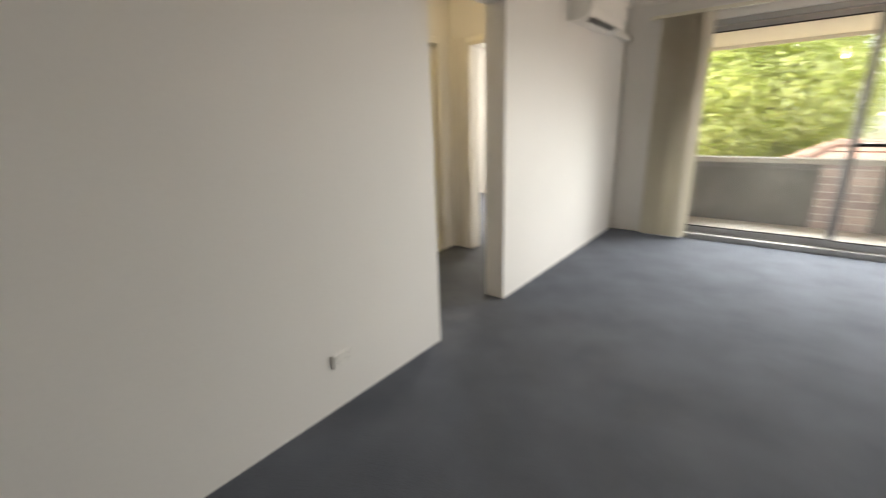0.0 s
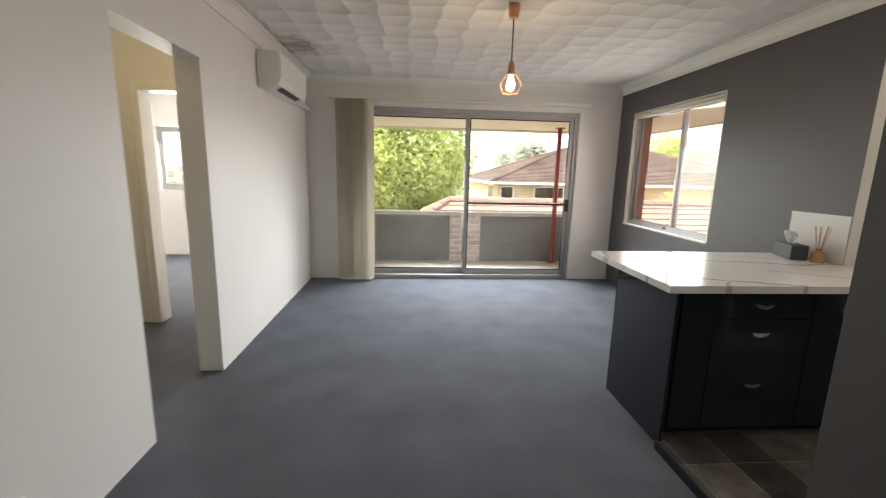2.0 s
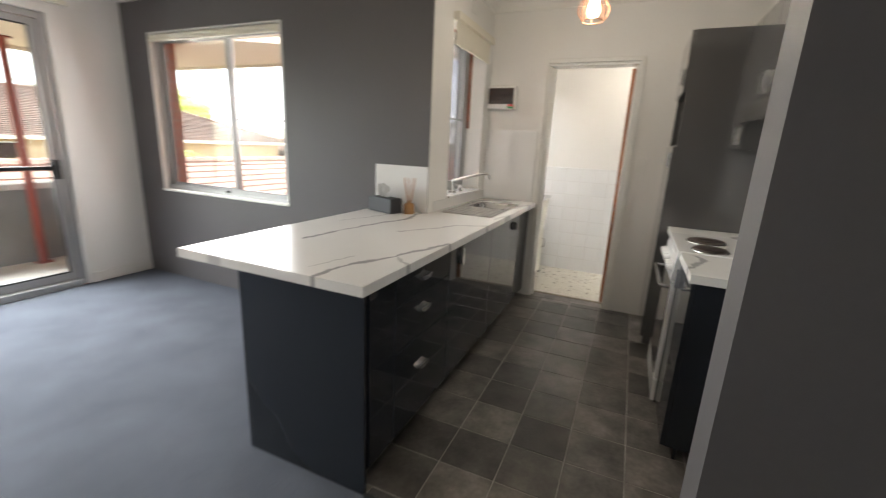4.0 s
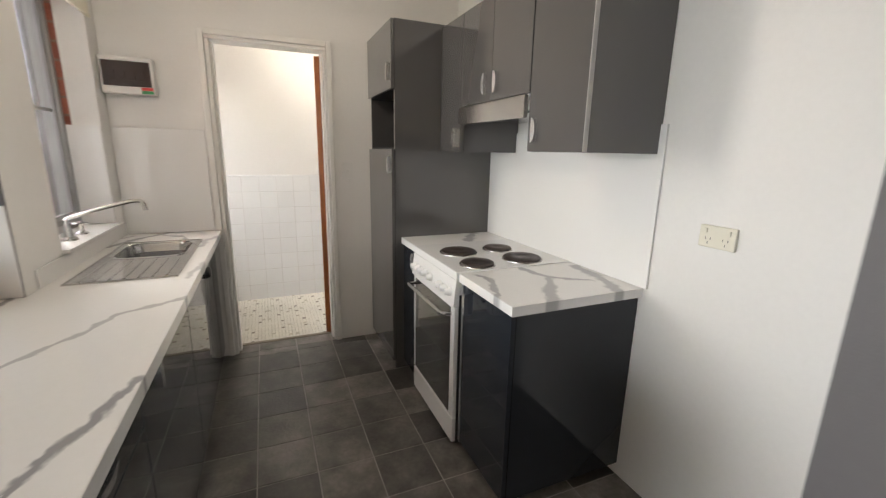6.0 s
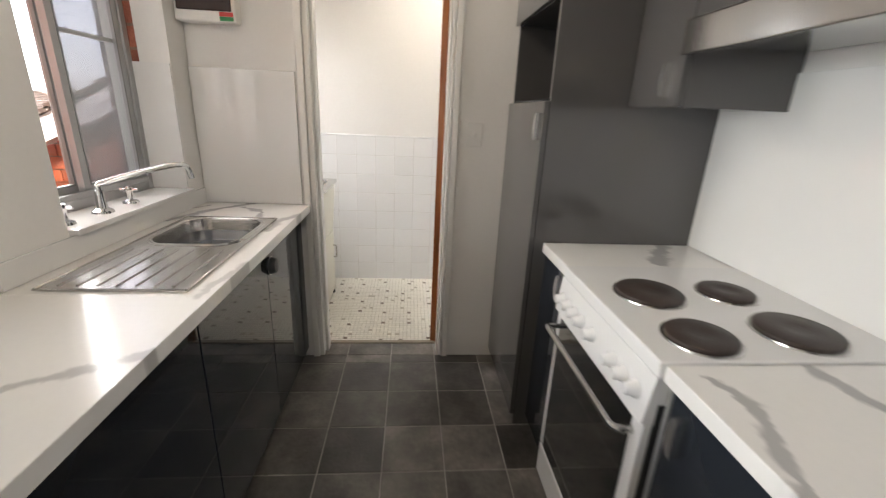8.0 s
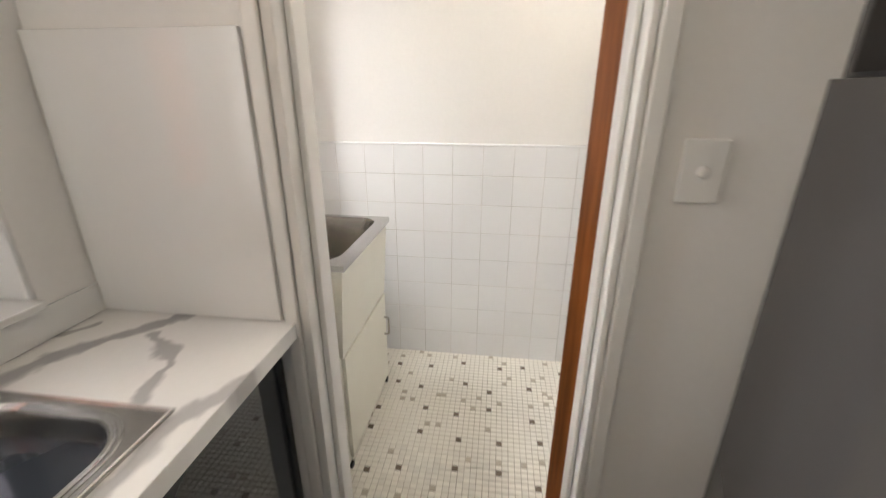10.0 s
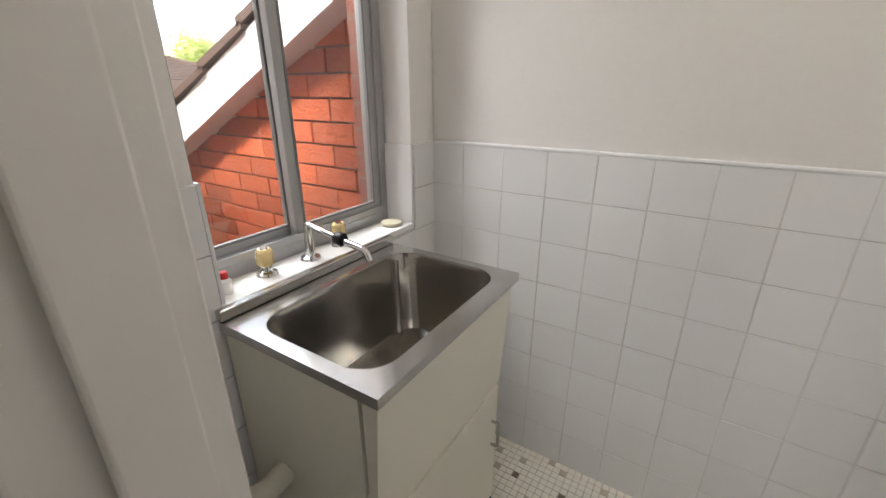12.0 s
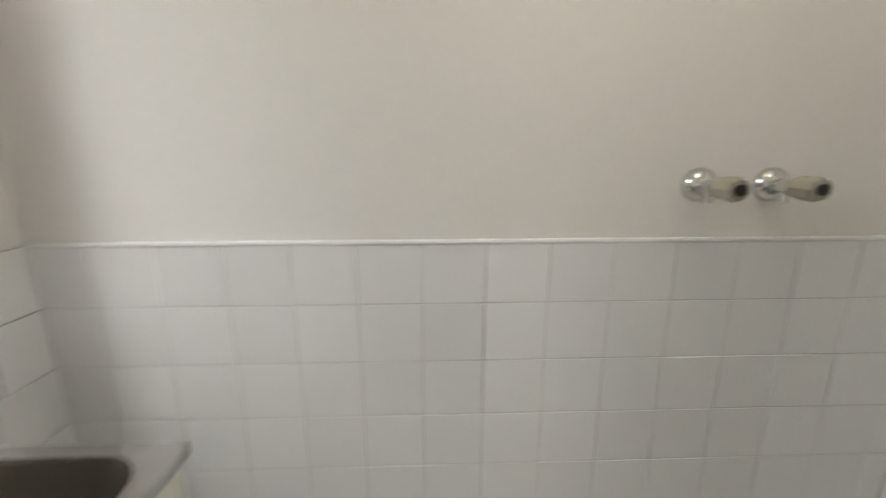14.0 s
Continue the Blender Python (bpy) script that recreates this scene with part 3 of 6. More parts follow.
def skirting(name, x0, x1, y0, y1, h=0.09):
    structure(name, boxes((x0, x1, y0, y1, 0.001, h), bevel=0.003), TRIM, "white painted skirting board along the wall", "skirting")


skirting("baseboard_1", 3.50, 4.016, -0.016, -0.002)


# ---- doors and windows of the living room ----
def sliding_door():
    d = thing("door_1", (1.98, 0.06, 0), "grey aluminium sliding glass door with one fixed pane", "sliding door", kind="structure")
    x0, x1, top = 0.502, 3.462, 2.203
    part("frame", boxes((x0, x0 + 0.045, 0.02, 0.13, 0.0, top), (x1 - 0.045, x1, 0.02, 0.13, 0.0, top), (x0 + 0.045, x1 - 0.045, 0.02, 0.13, top - 0.05, top),
                        (x0 + 0.045, x1 - 0.045, -0.02, 0.13, 0.0, 0.055), bevel=0.003), ALU, d)
    part("track", boxes((x0 + 0.045, x1 - 0.045, 0.045, 0.05, 0.055, 0.068), (x0 + 0.045, x1 - 0.045, 0.085, 0.09, 0.055, 0.068)), ALU, d)

    def leaf(a, b, y, name):
        zb, zt = 0.06, top - 0.055
        s = part(name, boxes((a, a + 0.05, y, y + 0.03, zb, zt), (b - 0.05, b, y, y + 0.03, zb, zt),
                             (a + 0.05, b - 0.05, y, y + 0.03, zb, zb + 0.06), (a + 0.05, b - 0.05, y, y + 0.03, zt - 0.045, zt), bevel=0.003), ALU, d)
        p = part("pane", boxes((a + 0.05, b - 0.05, y + 0.012, y + 0.017, zb + 0.06, zt - 0.045)), GLASS, s)
        p.visible_shadow = False
        e = 0.012
        part("gasket", boxes((a + 0.05, a + 0.05 + e, y - 0.001, y + 0.011, zb + 0.06, zt - 0.045), (b - 0.05 - e, b - 0.05, y - 0.001, y + 0.011, zb + 0.06, zt - 0.045),
                             (a + 0.05 + e, b - 0.05 - e, y - 0.001, y + 0.011, zb + 0.06, zb + 0.06 + e), (a + 0.05 + e, b - 0.05 - e, y - 0.001, y + 0.011, zt - 0.045 - e, zt - 0.045)), BLACK, s, "black rubber glazing seal")
        return s
    leaf(x0 + 0.045, 2.06, 0.082, "fixed_leaf")
    s = leaf(2.0, x1 - 0.047, 0.040, "sliding_leaf")
    part("crossbar", boxes((2.051, x1 - 0.097, 0.043, 0.067, 1.005, 1.035), bevel=0.002), BLACK, s)
    part("lock", boxes((x1 - 0.100, x1 - 0.050, 0.005, 0.040, 0.93, 1.09), bevel=0.008), BLACK, s, "black latch handle")


sliding_door()
structure("trim_sliding_door", boxes((0.44, 0.498, -0.014, -0.002, 0.001, 2.26), (3.468, 3.525, -0.014, -0.002, 0.091, 2.26), (0.498, 3.468, -0.014, -0.002, 2.208, 2.26), bevel=0.003),
          TRIM, "white timber architrave round the sliding door", "architrave")


def vertical_blind():
    v = thing("vertical_blind", (0.6, -0.12, 0.03), "cream vertical blind drawn to one side of the door", "blind")
    part("head_rail", boxes((0.27, 3.56, -0.15, -0.105, 2.262, 2.295), bevel=0.004), CREAM_PLASTIC, v)
    rnd = random.Random(4)
    for i in range(13):
        x = 0.425 + i * 0.031
        bm = bmesh.new()
        w = 0.127
        a = radians(56 + rnd.uniform(-9, 9))
        lo, hi = [], []
        for k in range(7):
            u = (k / 6 - 0.5) * w
            bow = 0.007 * (1 - (2 * k / 6 - 1) ** 2)
            px = x + u * math.cos(a) - bow * math.sin(a)
            py = -0.128 + u * math.sin(a) + bow * math.cos(a)
            lo.append((px, py))
        for z, row in ((0.03, hi), (2.262, hi)):
            row.append([bm.verts.new((px, py, z)) for px, py in lo])
        for k in range(6):
            bm.faces.new((hi[0][k], hi[0][k + 1], hi[1][k + 1], hi[1][k]))
        bmesh.ops.solidify(bm, geom=bm.faces[:], thickness=0.0015)
        part("slat", bm, BLIND, v, smooth=True)
        part("weight", boxes((x - 0.012, x + 0.012, -0.155, -0.10, 0.022, 0.03)), WHITE_PLASTIC, v)


vertical_blind()


def slider_window(name, axis, a0, a1, z0, z1, inner, depth, label, mull=None, sill=True, facing=1, swap=False):
    """An aluminium sliding window in an opening. axis: the way along the wall; inner: the frame's room side; facing: +1 or -1, outwards."""
    w = thing(name, ((a0 + a1) / 2, inner, z0) if axis == "x" else (inner, (a0 + a1) / 2, z0), label, "window", kind="structure")

    def b(p, q, d0, d1, lo, hi):
        e0, e1 = sorted((inner + facing * d0, inner + facing * d1))
        return (p, q, e0, e1, lo, hi) if axis == "x" else (e0, e1, p, q, lo, hi)
    g = 0.002
    part("window_frame", boxes(b(a0 + g, a0 + 0.035, 0, depth, z0 + g, z1 - g), b(a1 - 0.035, a1 - g, 0, depth, z0 + g, z1 - g),
                               b(a0 + 0.035, a1 - 0.035, 0, depth, z1 - 0.04, z1 - g), b(a0 + 0.035, a1 - 0.035, 0, depth, z0 + g, z0 + 0.04), bevel=0.003), ALU, w)
    m = mull if mull is not None else (a0 + a1) / 2
    for k, (p, q, d) in enumerate(((a0 + 0.035, m + 0.018, 0.008 if not swap else 0.040), (m - 0.018, a1 - 0.035, 0.040 if not swap else 0.008))):
        s = part("sash", boxes(b(p, p + 0.03, d, d + 0.024, z0 + 0.042, z1 - 0.042), b(q - 0.03, q, d, d + 0.024, z0 + 0.042, z1 - 0.042),
                               b(p + 0.03, q - 0.03, d, d + 0.024, z0 + 0.042, z0 + 0.075), b(p + 0.03, q - 0.03, d, d + 0.024, z1 - 0.072, z1 - 0.042), bevel=0.002), ALU, w)
        pane = part("pane", boxes(b(p + 0.03, q - 0.03, d + 0.010, d + 0.014, z0 + 0.075, z1 - 0.072)), DUSTY_GLASS, s)
        pane.visible_shadow = False
        e = 0.007
        part("gasket", boxes(b(p + 0.03, p + 0.03 + e, d - 0.001, d + 0.010, z0 + 0.075, z1 - 0.072), b(q - 0.03 - e, q - 0.03, d - 0.001, d + 0.010, z0 + 0.075, z1 - 0.072),
                             b(p + 0.03 + e, q - 0.03 - e, d - 0.001, d + 0.010, z0 + 0.075, z0 + 0.075 + e), b(p + 0.03 + e, q - 0.03 - e, d - 0.001, d + 0.010, z1 - 0.072 - e, z1 - 0.072)), LOUVRE, s)
    part("track", boxes(b(a0 + 0.036, a1 - 0.036, 0.034, 0.037, z0 + 0.04, z0 + 0.055), b(a0 + 0.036, a1 - 0.036, 0.0, 0.003, z0 + 0.04, z0 + 0.06)), ALU, w)
    return w, b


W1, W1B = slider_window("window_1", "y", -1.868, -0.336, 0.82, 2.175, 4.062, 0.075, "aluminium sliding window over a roof view", mull=-1.23)
part("glazing_bar", boxes(W1B(-1.80, -1.24, 0.045, 0.060, 1.47, 1.485)), ALU, W1)
part("latch", boxes(W1B(-1.16, -1.12, -0.012, 0.008, 0.862, 0.882)), BLACK, W1)
structure("sill_1", boxes((4.006, 4.062, -1.866, -0.338, 0.822, 0.838), bevel=0.003), TRIM, "white painted timber window sill", "window sill")
structure("trim_window_reveal", boxes((4.019, 4.061, -0.350, -0.338, 0.840, 2.172), (4.019, 4.061, -1.866, -1.854, 0.840, 2.172), (4.019, 4.061, -1.852, -0.352, 2.161, 2.173)), TRIM, "white painted window reveal lining", "window lining")
part_blind = thing("roller_blind", (4.03, -1.1, 2.13), "cream roller blind rolled up in the window", "blind")
_bm = bmesh.new()
lathe(_bm, [(0.024, -0.745), (0.024, 0.745)], at=(4.036, -1.102, 2.132), axis="y", n=18)
part("roll", _bm, BLIND, part_blind, smooth=True)
part("bottom_bar", boxes((4.008, 4.020, -1.845, -0.36, 2.095, 2.113), bevel=0.003), BLIND, part_blind)
for _y in (-1.850, -0.354):
    part("bracket", boxes((4.012, 4.060, _y - 0.002, _y + 0.002, 2.105, 2.16)), WHITE_PLASTIC, part_blind)

W4, W4B = slider_window("window_4", "x", -2.62, -1.25, 1.04, 2.0, 1.49, 0.06, "bright bedroom window")
structure("trim_bedroom_pelmet", boxes((-2.7, -1.2, 1.40, 1.448, 2.0, 2.22), bevel=0.004), TRIM, "white pelmet above the bedroom window", "pelmet")


def air_conditioner():
    a = thing("air_conditioner", (0.0, -1.2, 2.1), "white wall mounted split air conditioner", "air conditioner")
    bm = bmesh.new()
    prof = [(0.004, 2.09), (0.12, 2.085), (0.175, 2.11), (0.195, 2.15), (0.198, 2.32), (0.185, 2.375), (0.16, 2.385), (0.004, 2.385)]
    ends = [[bm.verts.new((x, y, z)) for x, z in prof] for y in (-1.64, -0.78)]
    for i in range(len(prof)):
        j = (i + 1) % len(prof)
        bm.faces.new((ends[0][i], ends[0][j], ends[1][j], ends[1][i]))
    bm.faces.new(ends[0])
    bm.faces.new(ends[1][::-1])
    bmesh.ops.bevel(bm, geom=[e for e in bm.edges if abs(e.verts[0].co.y - e.verts[1].co.y) < 1e-4], offset=0.008, segments=2, affect="EDGES")
    part("body", bm, WHITE_PLASTIC, a, smooth=True)
    part("front_panel", boxes((0.198, 0.203, -1.632, -0.788, 2.165, 2.36), bevel=0.002), WHITE_PLASTIC, a)
    bm = bmesh.new()
    vs = [bm.verts.new(p) for p in ((0.128, -1.54, 2.083), (0.178, -1.54, 2.106), (0.178, -0.95, 2.106), (0.128, -0.95, 2.083))]
    f = bm.faces.new(vs)
    bmesh.ops.solidify(bm, geom=[f], thickness=0.004)
    part("louvre", bm, LOUVRE, a, "grey air outlet slot")
    part("pipe_cover", boxes((0.003, 0.055, -0.778, -0.004, 2.105, 2.165), bevel=0.006), WHITE_PLASTIC, a)


air_conditioner()


def pendant(x, y, drop, label):
    p = thing("pendant_lamp", (x, y, CEIL), label, "pendant lamp", "copper cage pendants")
    bm = bmesh.new()
    lathe(bm, [(0.038, CEIL - 0.001), (0.040, CEIL - 0.02), (0.032, CEIL - 0.085), (0.012, CEIL - 0.09)], at=(x, y, 0), n=24)
    part("canopy", bm, COPPER, p, smooth=True)
    bm = bmesh.new()
    tube(bm, [(x, y, CEIL - 0.09), (x, y, drop + 0.20)], 0.004, 8)
    part("cord", bm, BLACK, p)
    bm = bmesh.new()
    lathe(bm, [(0.008, drop + 0.215), (0.020, drop + 0.19), (0.026, drop + 0.125), (0.024, drop + 0.120)], at=(x, y, 0), n=20)
    part("lamp_holder", bm, COPPER, p, smooth=True)
    bm = bmesh.new()
    lathe(bm, [(0.013, drop + 0.12), (0.018, drop + 0.10), (0.030, drop + 0.065), (0.031, drop + 0.045), (0.022, drop + 0.022), (0.006, drop + 0.012)], at=(x, y, 0), n=20)
    b = part("bulb", bm, BULB, p, "lit warm bulb", smooth=True)
    b.visible_shadow = False
    for k in range(8):
        c, s = math.cos(k * math.pi / 4 + 0.2), math.sin(k * math.pi / 4 + 0.2)
        bm = bmesh.new()
        pts = [(0.026, 0.13), (0.050, 0.105), (0.075, 0.065), (0.077, 0.045), (0.066, 0.018), (0.050, 0.0)]
        tube(bm, arc([(x + r * c, y + r * s, drop + h) for r, h in pts], 2), 0.0022, 6)
        part("cage_wire", bm, COPPER, p, smooth=True)
    bm = bmesh.new()
    ring = [(x + 0.05 * math.cos(2 * math.pi * k / 24), y + 0.05 * math.sin(2 * math.pi * k / 24), drop) for k in range(25)]
    tube(bm, ring, 0.0024, 6)
    part("cage_ring", bm, COPPER, p, smooth=True)


pendant(1.985, -2.456, 1.965, "copper wire cage pendant lamp with a lit bulb")
pendant(3.97, -4.02, 2.005, "copper wire cage pendant with a lit bulb, over the kitchen")


def power_outlet(x, y, z, axis, sign, w, h, mat, label, kindname="power_outlet"):
    """A double outlet on a wall; axis: the wall's normal, sign: the way it faces."""
    o = thing(kindname, (x, y, z), label, "power outlet")

    def b(u0, u1, d0, d1, v0, v1):
        d0, d1 = sorted((sign * d0, sign * d1))
        return (x + d0, x + d1, y + u0, y + u1, z + v0, z + v1) if axis == "x" else (x + u0, x + u1, y + d0, y + d1, z + v0, z + v1)
    part("plate", boxes(b(-w / 2, w / 2, 0.001, 0.013, -h / 2, h / 2), bevel=0.003), mat, o)
    for u in (-w * 0.24, w * 0.24):
        part("rocker", boxes(b(u * 1.35 - 0.006, u * 1.35 + 0.006, 0.013, 0.018, h * 0.17, h * 0.36), bevel=0.001), mat, o)
        for du, dv, hh in ((-0.008, -0.006, 0.008), (0.008, -0.006, 0.008), (0.0, -0.021, 0.008)):
            part("pin_slot", boxes(b(u + du - 0.001, u + du + 0.001, 0.013, 0.0134, dv - hh / 2, dv + hh / 2)), BLACK, o)


power_outlet(0, -4.162, 0.262, "x", 1, 0.115, 0.072, WHITE_PLASTIC, "white double power outlet low on the wall")
power_outlet(3.115, -5.179, 1.150, "y", 1, 0.118, 0.072, CREAM_PLASTIC, "yellowed cream double power outlet beside the cooker")


def light_switch(x, y, z, axis, sign, label):
    o = thing("light_switch", (x, y, z), label, "light switch")

    def b(u0, u1, d0, d1, v0, v1):
        d0, d1 = sorted((sign * d0, sign * d1))
        return (x + d0, x + d1, y + u0, y + u1, z + v0, z + v1) if axis == "x" else (x + u0, x + u1, y + d0, y + d1, z + v0, z + v1)
    part("plate", boxes(b(-0.037, 0.037, 0.001, 0.010, -0.056, 0.056), bevel=0.003), WHITE_PLASTIC, o)
    bm = bmesh.new()
    lathe(bm, [(0.011, sign * 0.0095), (0.010, sign * 0.014), (0.007, sign * 0.016)], at=(x, y, z), axis=axis, n=20)
    part("rocker", bm, WHITE_PLASTIC, o, smooth=True)


_p = thing("wall_plate", (0.246, -0.001, 1.37), "small white telephone plate on the wall", "wall plate")
part("plate", boxes((0.215, 0.277, -0.010, -0.001, 1.345, 1.395), bevel=0.003), WHITE_PLASTIC, _p)
part("socket", boxes((0.238, 0.254, -0.016, -0.0102, 1.360, 1.380), bevel=0.002), CREAM_PLASTIC, _p)


light_switch(5.165, -4.372, 1.262, "x", -1, "white single light switch beside the laundry doorway")
_t = thing("wall_controller", (0.15, 0, 1.35), "small white wall remote holder with a cable plate", "controller")
part("holder", boxes((0.135, 0.175, -0.022, -0.002, 1.325, 1.375), bevel=0.004), WHITE_PLASTIC, _t)
part("plate", boxes((0.185, 0.255, -0.010, -0.002, 1.20, 1.27), bevel=0.003), WHITE_PLASTIC, _t)


# ---- hall joinery ----
def architrave(name, axis, c, sign, a0, a1, top, width=0.05, thick=0.014, mat=TRIM, label="white painted door architrave"):
    d0, d1 = sorted((c, c + sign * thick))

    def b(p, q, lo, hi):
        return (p, q, d0, d1, lo, hi) if axis == "x" else (d0, d1, p, q, lo, hi)
    structure(name, boxes(b(a0 - width, a0, 0.001, top + width), b(a1, a1 + width, 0.001, top + width), b(a0, a1, top, top + width), bevel=0.004), mat, label, "architrave")


architrave("trim_bedroom_door", "x", -1.642, -1, -0.98, -0.22, 2.05, 0.055)
architrave("trim_bathroom_door", "y", -1.198, 1, -2.62, -1.84, 2.05, 0.055)
structure("jamb_bedroom", boxes((-0.978, -0.955, -1.66, -1.50, 0.001, 2.048), (-0.245, -0.222, -1.66, -1.50, 0.001, 2.048), (-0.953, -0.247, -1.66, -1.50, 2.025, 2.048)), TRIM, "white painted bedroom door jamb", "door jamb")


structure("trim_hall_bead", boxes((-1.060, -1.036, -1.664, -1.643, 0.001, 2.11), (-1.012, -1.002, -1.668, -1.657, 0.001, 2.05), (-1.198, -1.150, -1.658, -1.643, 0.001, 2.11), bevel=0.003), TRIM, "moulded white painted beads beside the bedroom door", "architrave")


def flush_door(name, hinge, angle, width, height, mat, label, thick=0.035, knob=True):
    d = thing(name, (hinge[0], hinge[1], 0), label, "door", kind="structure")
    m = pose(hinge[0], hinge[1], 0, 0, 0, angle)
    bm = boxes((0, width, -thick / 2, thick / 2, 0.012, height), bevel=0.002)
    bm.transform(m)
    leaf = part("door_leaf", bm, mat, d)
    if knob:
        for s in (-1, 1):
            bm = bmesh.new()
            lathe(bm, [(0.026, 0.0), (0.026, 0.006), (0.010, 0.010), (0.010, 0.035), (0.025, 0.045), (0.027, 0.058), (0.016, 0.068)], at=(0, 0, 0), axis="y", n=18)
            bm.transform(m @ Matrix.Translation((width - 0.06, s * thick / 2, 1.02)) @ Matrix.Diagonal((1, s, 1, 1)))
            part("door_knob", bm, CHROME, leaf, smooth=True)
    return d


flush_door("door_2", (-1.262, -1.868), 168, 0.74, 2.03, CREAM_BOARD, "cream bathroom door standing open")
_d3 = flush_door("door_3", (5.318, -4.234), -30, 0.62, 2.0, WHITE_ENAMEL, "white laundry door with orange stained timber edges, standing open", thick=0.042, knob=False)
_bm = boxes((-0.016, -0.0005, -0.0215, 0.0215, 0.012, 2.0), bevel=0.001)
_bm.transform(pose(5.318, -4.234, 0, 0, 0, -30))
part("door_edge", _bm, TIMBER, _d3, "orange stained timber door edge")
_bm = boxes((-0.016, 0.022, 0.0218, 0.0238, 0.012, 2.0), bevel=0.0006)
_bm.transform(pose(5.318, -4.234, 0, 0, 0, -30))
part("door_lipping", _bm, TIMBER, _d3, "orange stained timber lipping")
part("hinge", boxes((5.2955, 5.299, -4.2565, -4.244, 1.04, 1.12)), BLACK, _d3)

# laundry doorway
structure("jamb_laundry", boxes((5.158, 5.292, -3.612, -3.590, KF + 0.001, 2.006), (5.158, 5.292, -4.260, -4.246, KF + 0.001, 2.006), (5.158, 5.292, -4.260, -3.590, 2.008, 2.028),
                                (5.203, 5.262, -3.628, -3.613, KF + 0.001, 2.0), (5.203, 5.262, -4.245, -4.234, KF + 0.001, 2.0), bevel=0.003), TRIM, "white painted laundry door jamb", "door jamb")
architrave("trim_laundry_door", "y", 5.163, -1, -4.262, -3.588, 2.03, 0.032, 0.014)
architrave("trim_laundry_door_inner", "y", 5.287, 1, -4.262, -3.588, 2.03, 0.045, 0.014)


# ---- kitchen ----
def cup_handle(parent, x, y, z, sign, upright=False):
    """A half-moon pull on a front that faces sign * y."""
    bm = bmesh.new()
    n = 14
    out, inn = [], []
    for i in range(n + 1):
        a = math.pi * i / n
        u, v = 0.047 * math.cos(a), -0.026 * math.sin(a)
        p = (x + u, z + v) if not upright else (x + v * upright, z + u)
        out.append([bm.verts.new((p[0], y + sign * 0.001, p[1])), bm.verts.new((p[0] + 0 * u, y + sign * 0.020, p[1] - (0.0 if upright else -0.006)))])
    c = [bm.verts.new((x, y + sign * 0.001, z)), bm.verts.new((x, y + sign * 0.021, z))]
    for a, b in zip(out, out[1:]):
        bm.faces.new((a[0], b[0], b[1], a[1]))
        bm.faces.new((c[1], a[1], b[1]))
        bm.faces.new((c[0], b[0], a[0]))
    bm.faces.new((c[0], out[0][0], out[0][1], c[1]))
    bm.faces.new((c[0], c[1], out[-1][1], out[-1][0]))
    return part("handle", bm, SATIN, parent, "chrome half-moon handle", smooth=True)


def cabinet(name, x0, x1, y_front, y_back, z0, z1, fronts, label, group="", kick=0.0, mat=CHARCOAL, ends=(True, True)):
    """A unit whose fronts (x0, x1, z0, z1, handle) lie in the plane y_front. handle: None or (x, z, upright)."""
    s = 1 if y_front > y_back else -1
    c = thing(name, ((x0 + x1) / 2, (y_front + y_back) / 2, KF if kick else z0), label, "cabinet", group)
    yb = y_front - s * 0.020
    lo, hi = sorted((yb, y_back))
    part("body", boxes((x0 + 0.001, x1 - 0.001, lo, hi, z0, z1)), mat, c)
    if kick:
        a, b = sorted((y_front - s * 0.055, y_front - s * 0.07))
        part("kickboard", boxes((x0 + 0.002, x1 - 0.002, a, b, KF + 0.001, z0 - 0.001)), mat, c)
    for p, q, lo_z, hi_z, handle in fronts:
        a, b = sorted((y_front, yb + s * 0.001))
        f = part("door" if hi_z - lo_z > 0.4 else "drawer", boxes((p + 0.0015, q - 0.0015, a, b, lo_z + 0.0015, hi_z - 0.0015), bevel=0.0015), mat, c)
        if handle:
            cup_handle(f, handle[0], y_front, handle[1], s, handle[2])
    return c


CT = 0.90
F = -3.532
# the peninsula run faces south
cabinet("base_cabinet", 2.662, 2.862, F, -2.946, 0.10, 0.862, [(2.68, 2.862, 0.10, 0.86, None)], "charcoal gloss end panel of the peninsula", "peninsula cabinets", kick=0.1)
cabinet("drawer_cabinet", 2.864, 3.40, F, -2.946, 0.10, 0.862,
        [(2.864, 3.40, 0.71, 0.86, (3.11, 0.79, False)), (2.864, 3.40, 0.50, 0.71, (3.11, 0.64, False)), (2.864, 3.40, 0.10, 0.50, (3.11, 0.355, False))],
        "charcoal gloss cabinet with three drawers", "peninsula cabinets", kick=0.1)
cabinet("base_cabinet", 3.402, 4.10, F, -2.946, 0.10, 0.862, [(3.402, 4.10, 0.10, 0.86, (3.56, 0.775, 1))], "charcoal gloss base cabinet under the peninsula", "peninsula cabinets", kick=0.1)
cabinet("sink_cabinet", 4.102, 5.155, F, -3.092, 0.10, 0.862, [(4.102, 4.63, 0.10, 0.86, None), (4.63, 5.155, 0.10, 0.86, None)], "charcoal gloss cabinet under the sink", "peninsula cabinets", kick=0.1)
_p = thing("end_panel", (2.65, -3.24, 0), "dark charcoal panel closing the end of the peninsula", "panel")
part("panel", boxes((2.644, 2.660, -3.534, -2.944, 0.001, 0.861), bevel=0.001), CHARCOAL, _p)
_p = thing("back_panel", (3.3, -2.93, 0), "dark charcoal panel on the living room side of the peninsula", "panel")
part("panel", boxes((2.644, 4.016, -2.942, -2.926, 0.001, 0.861), bevel=0.001), CHARCOAL, _p)
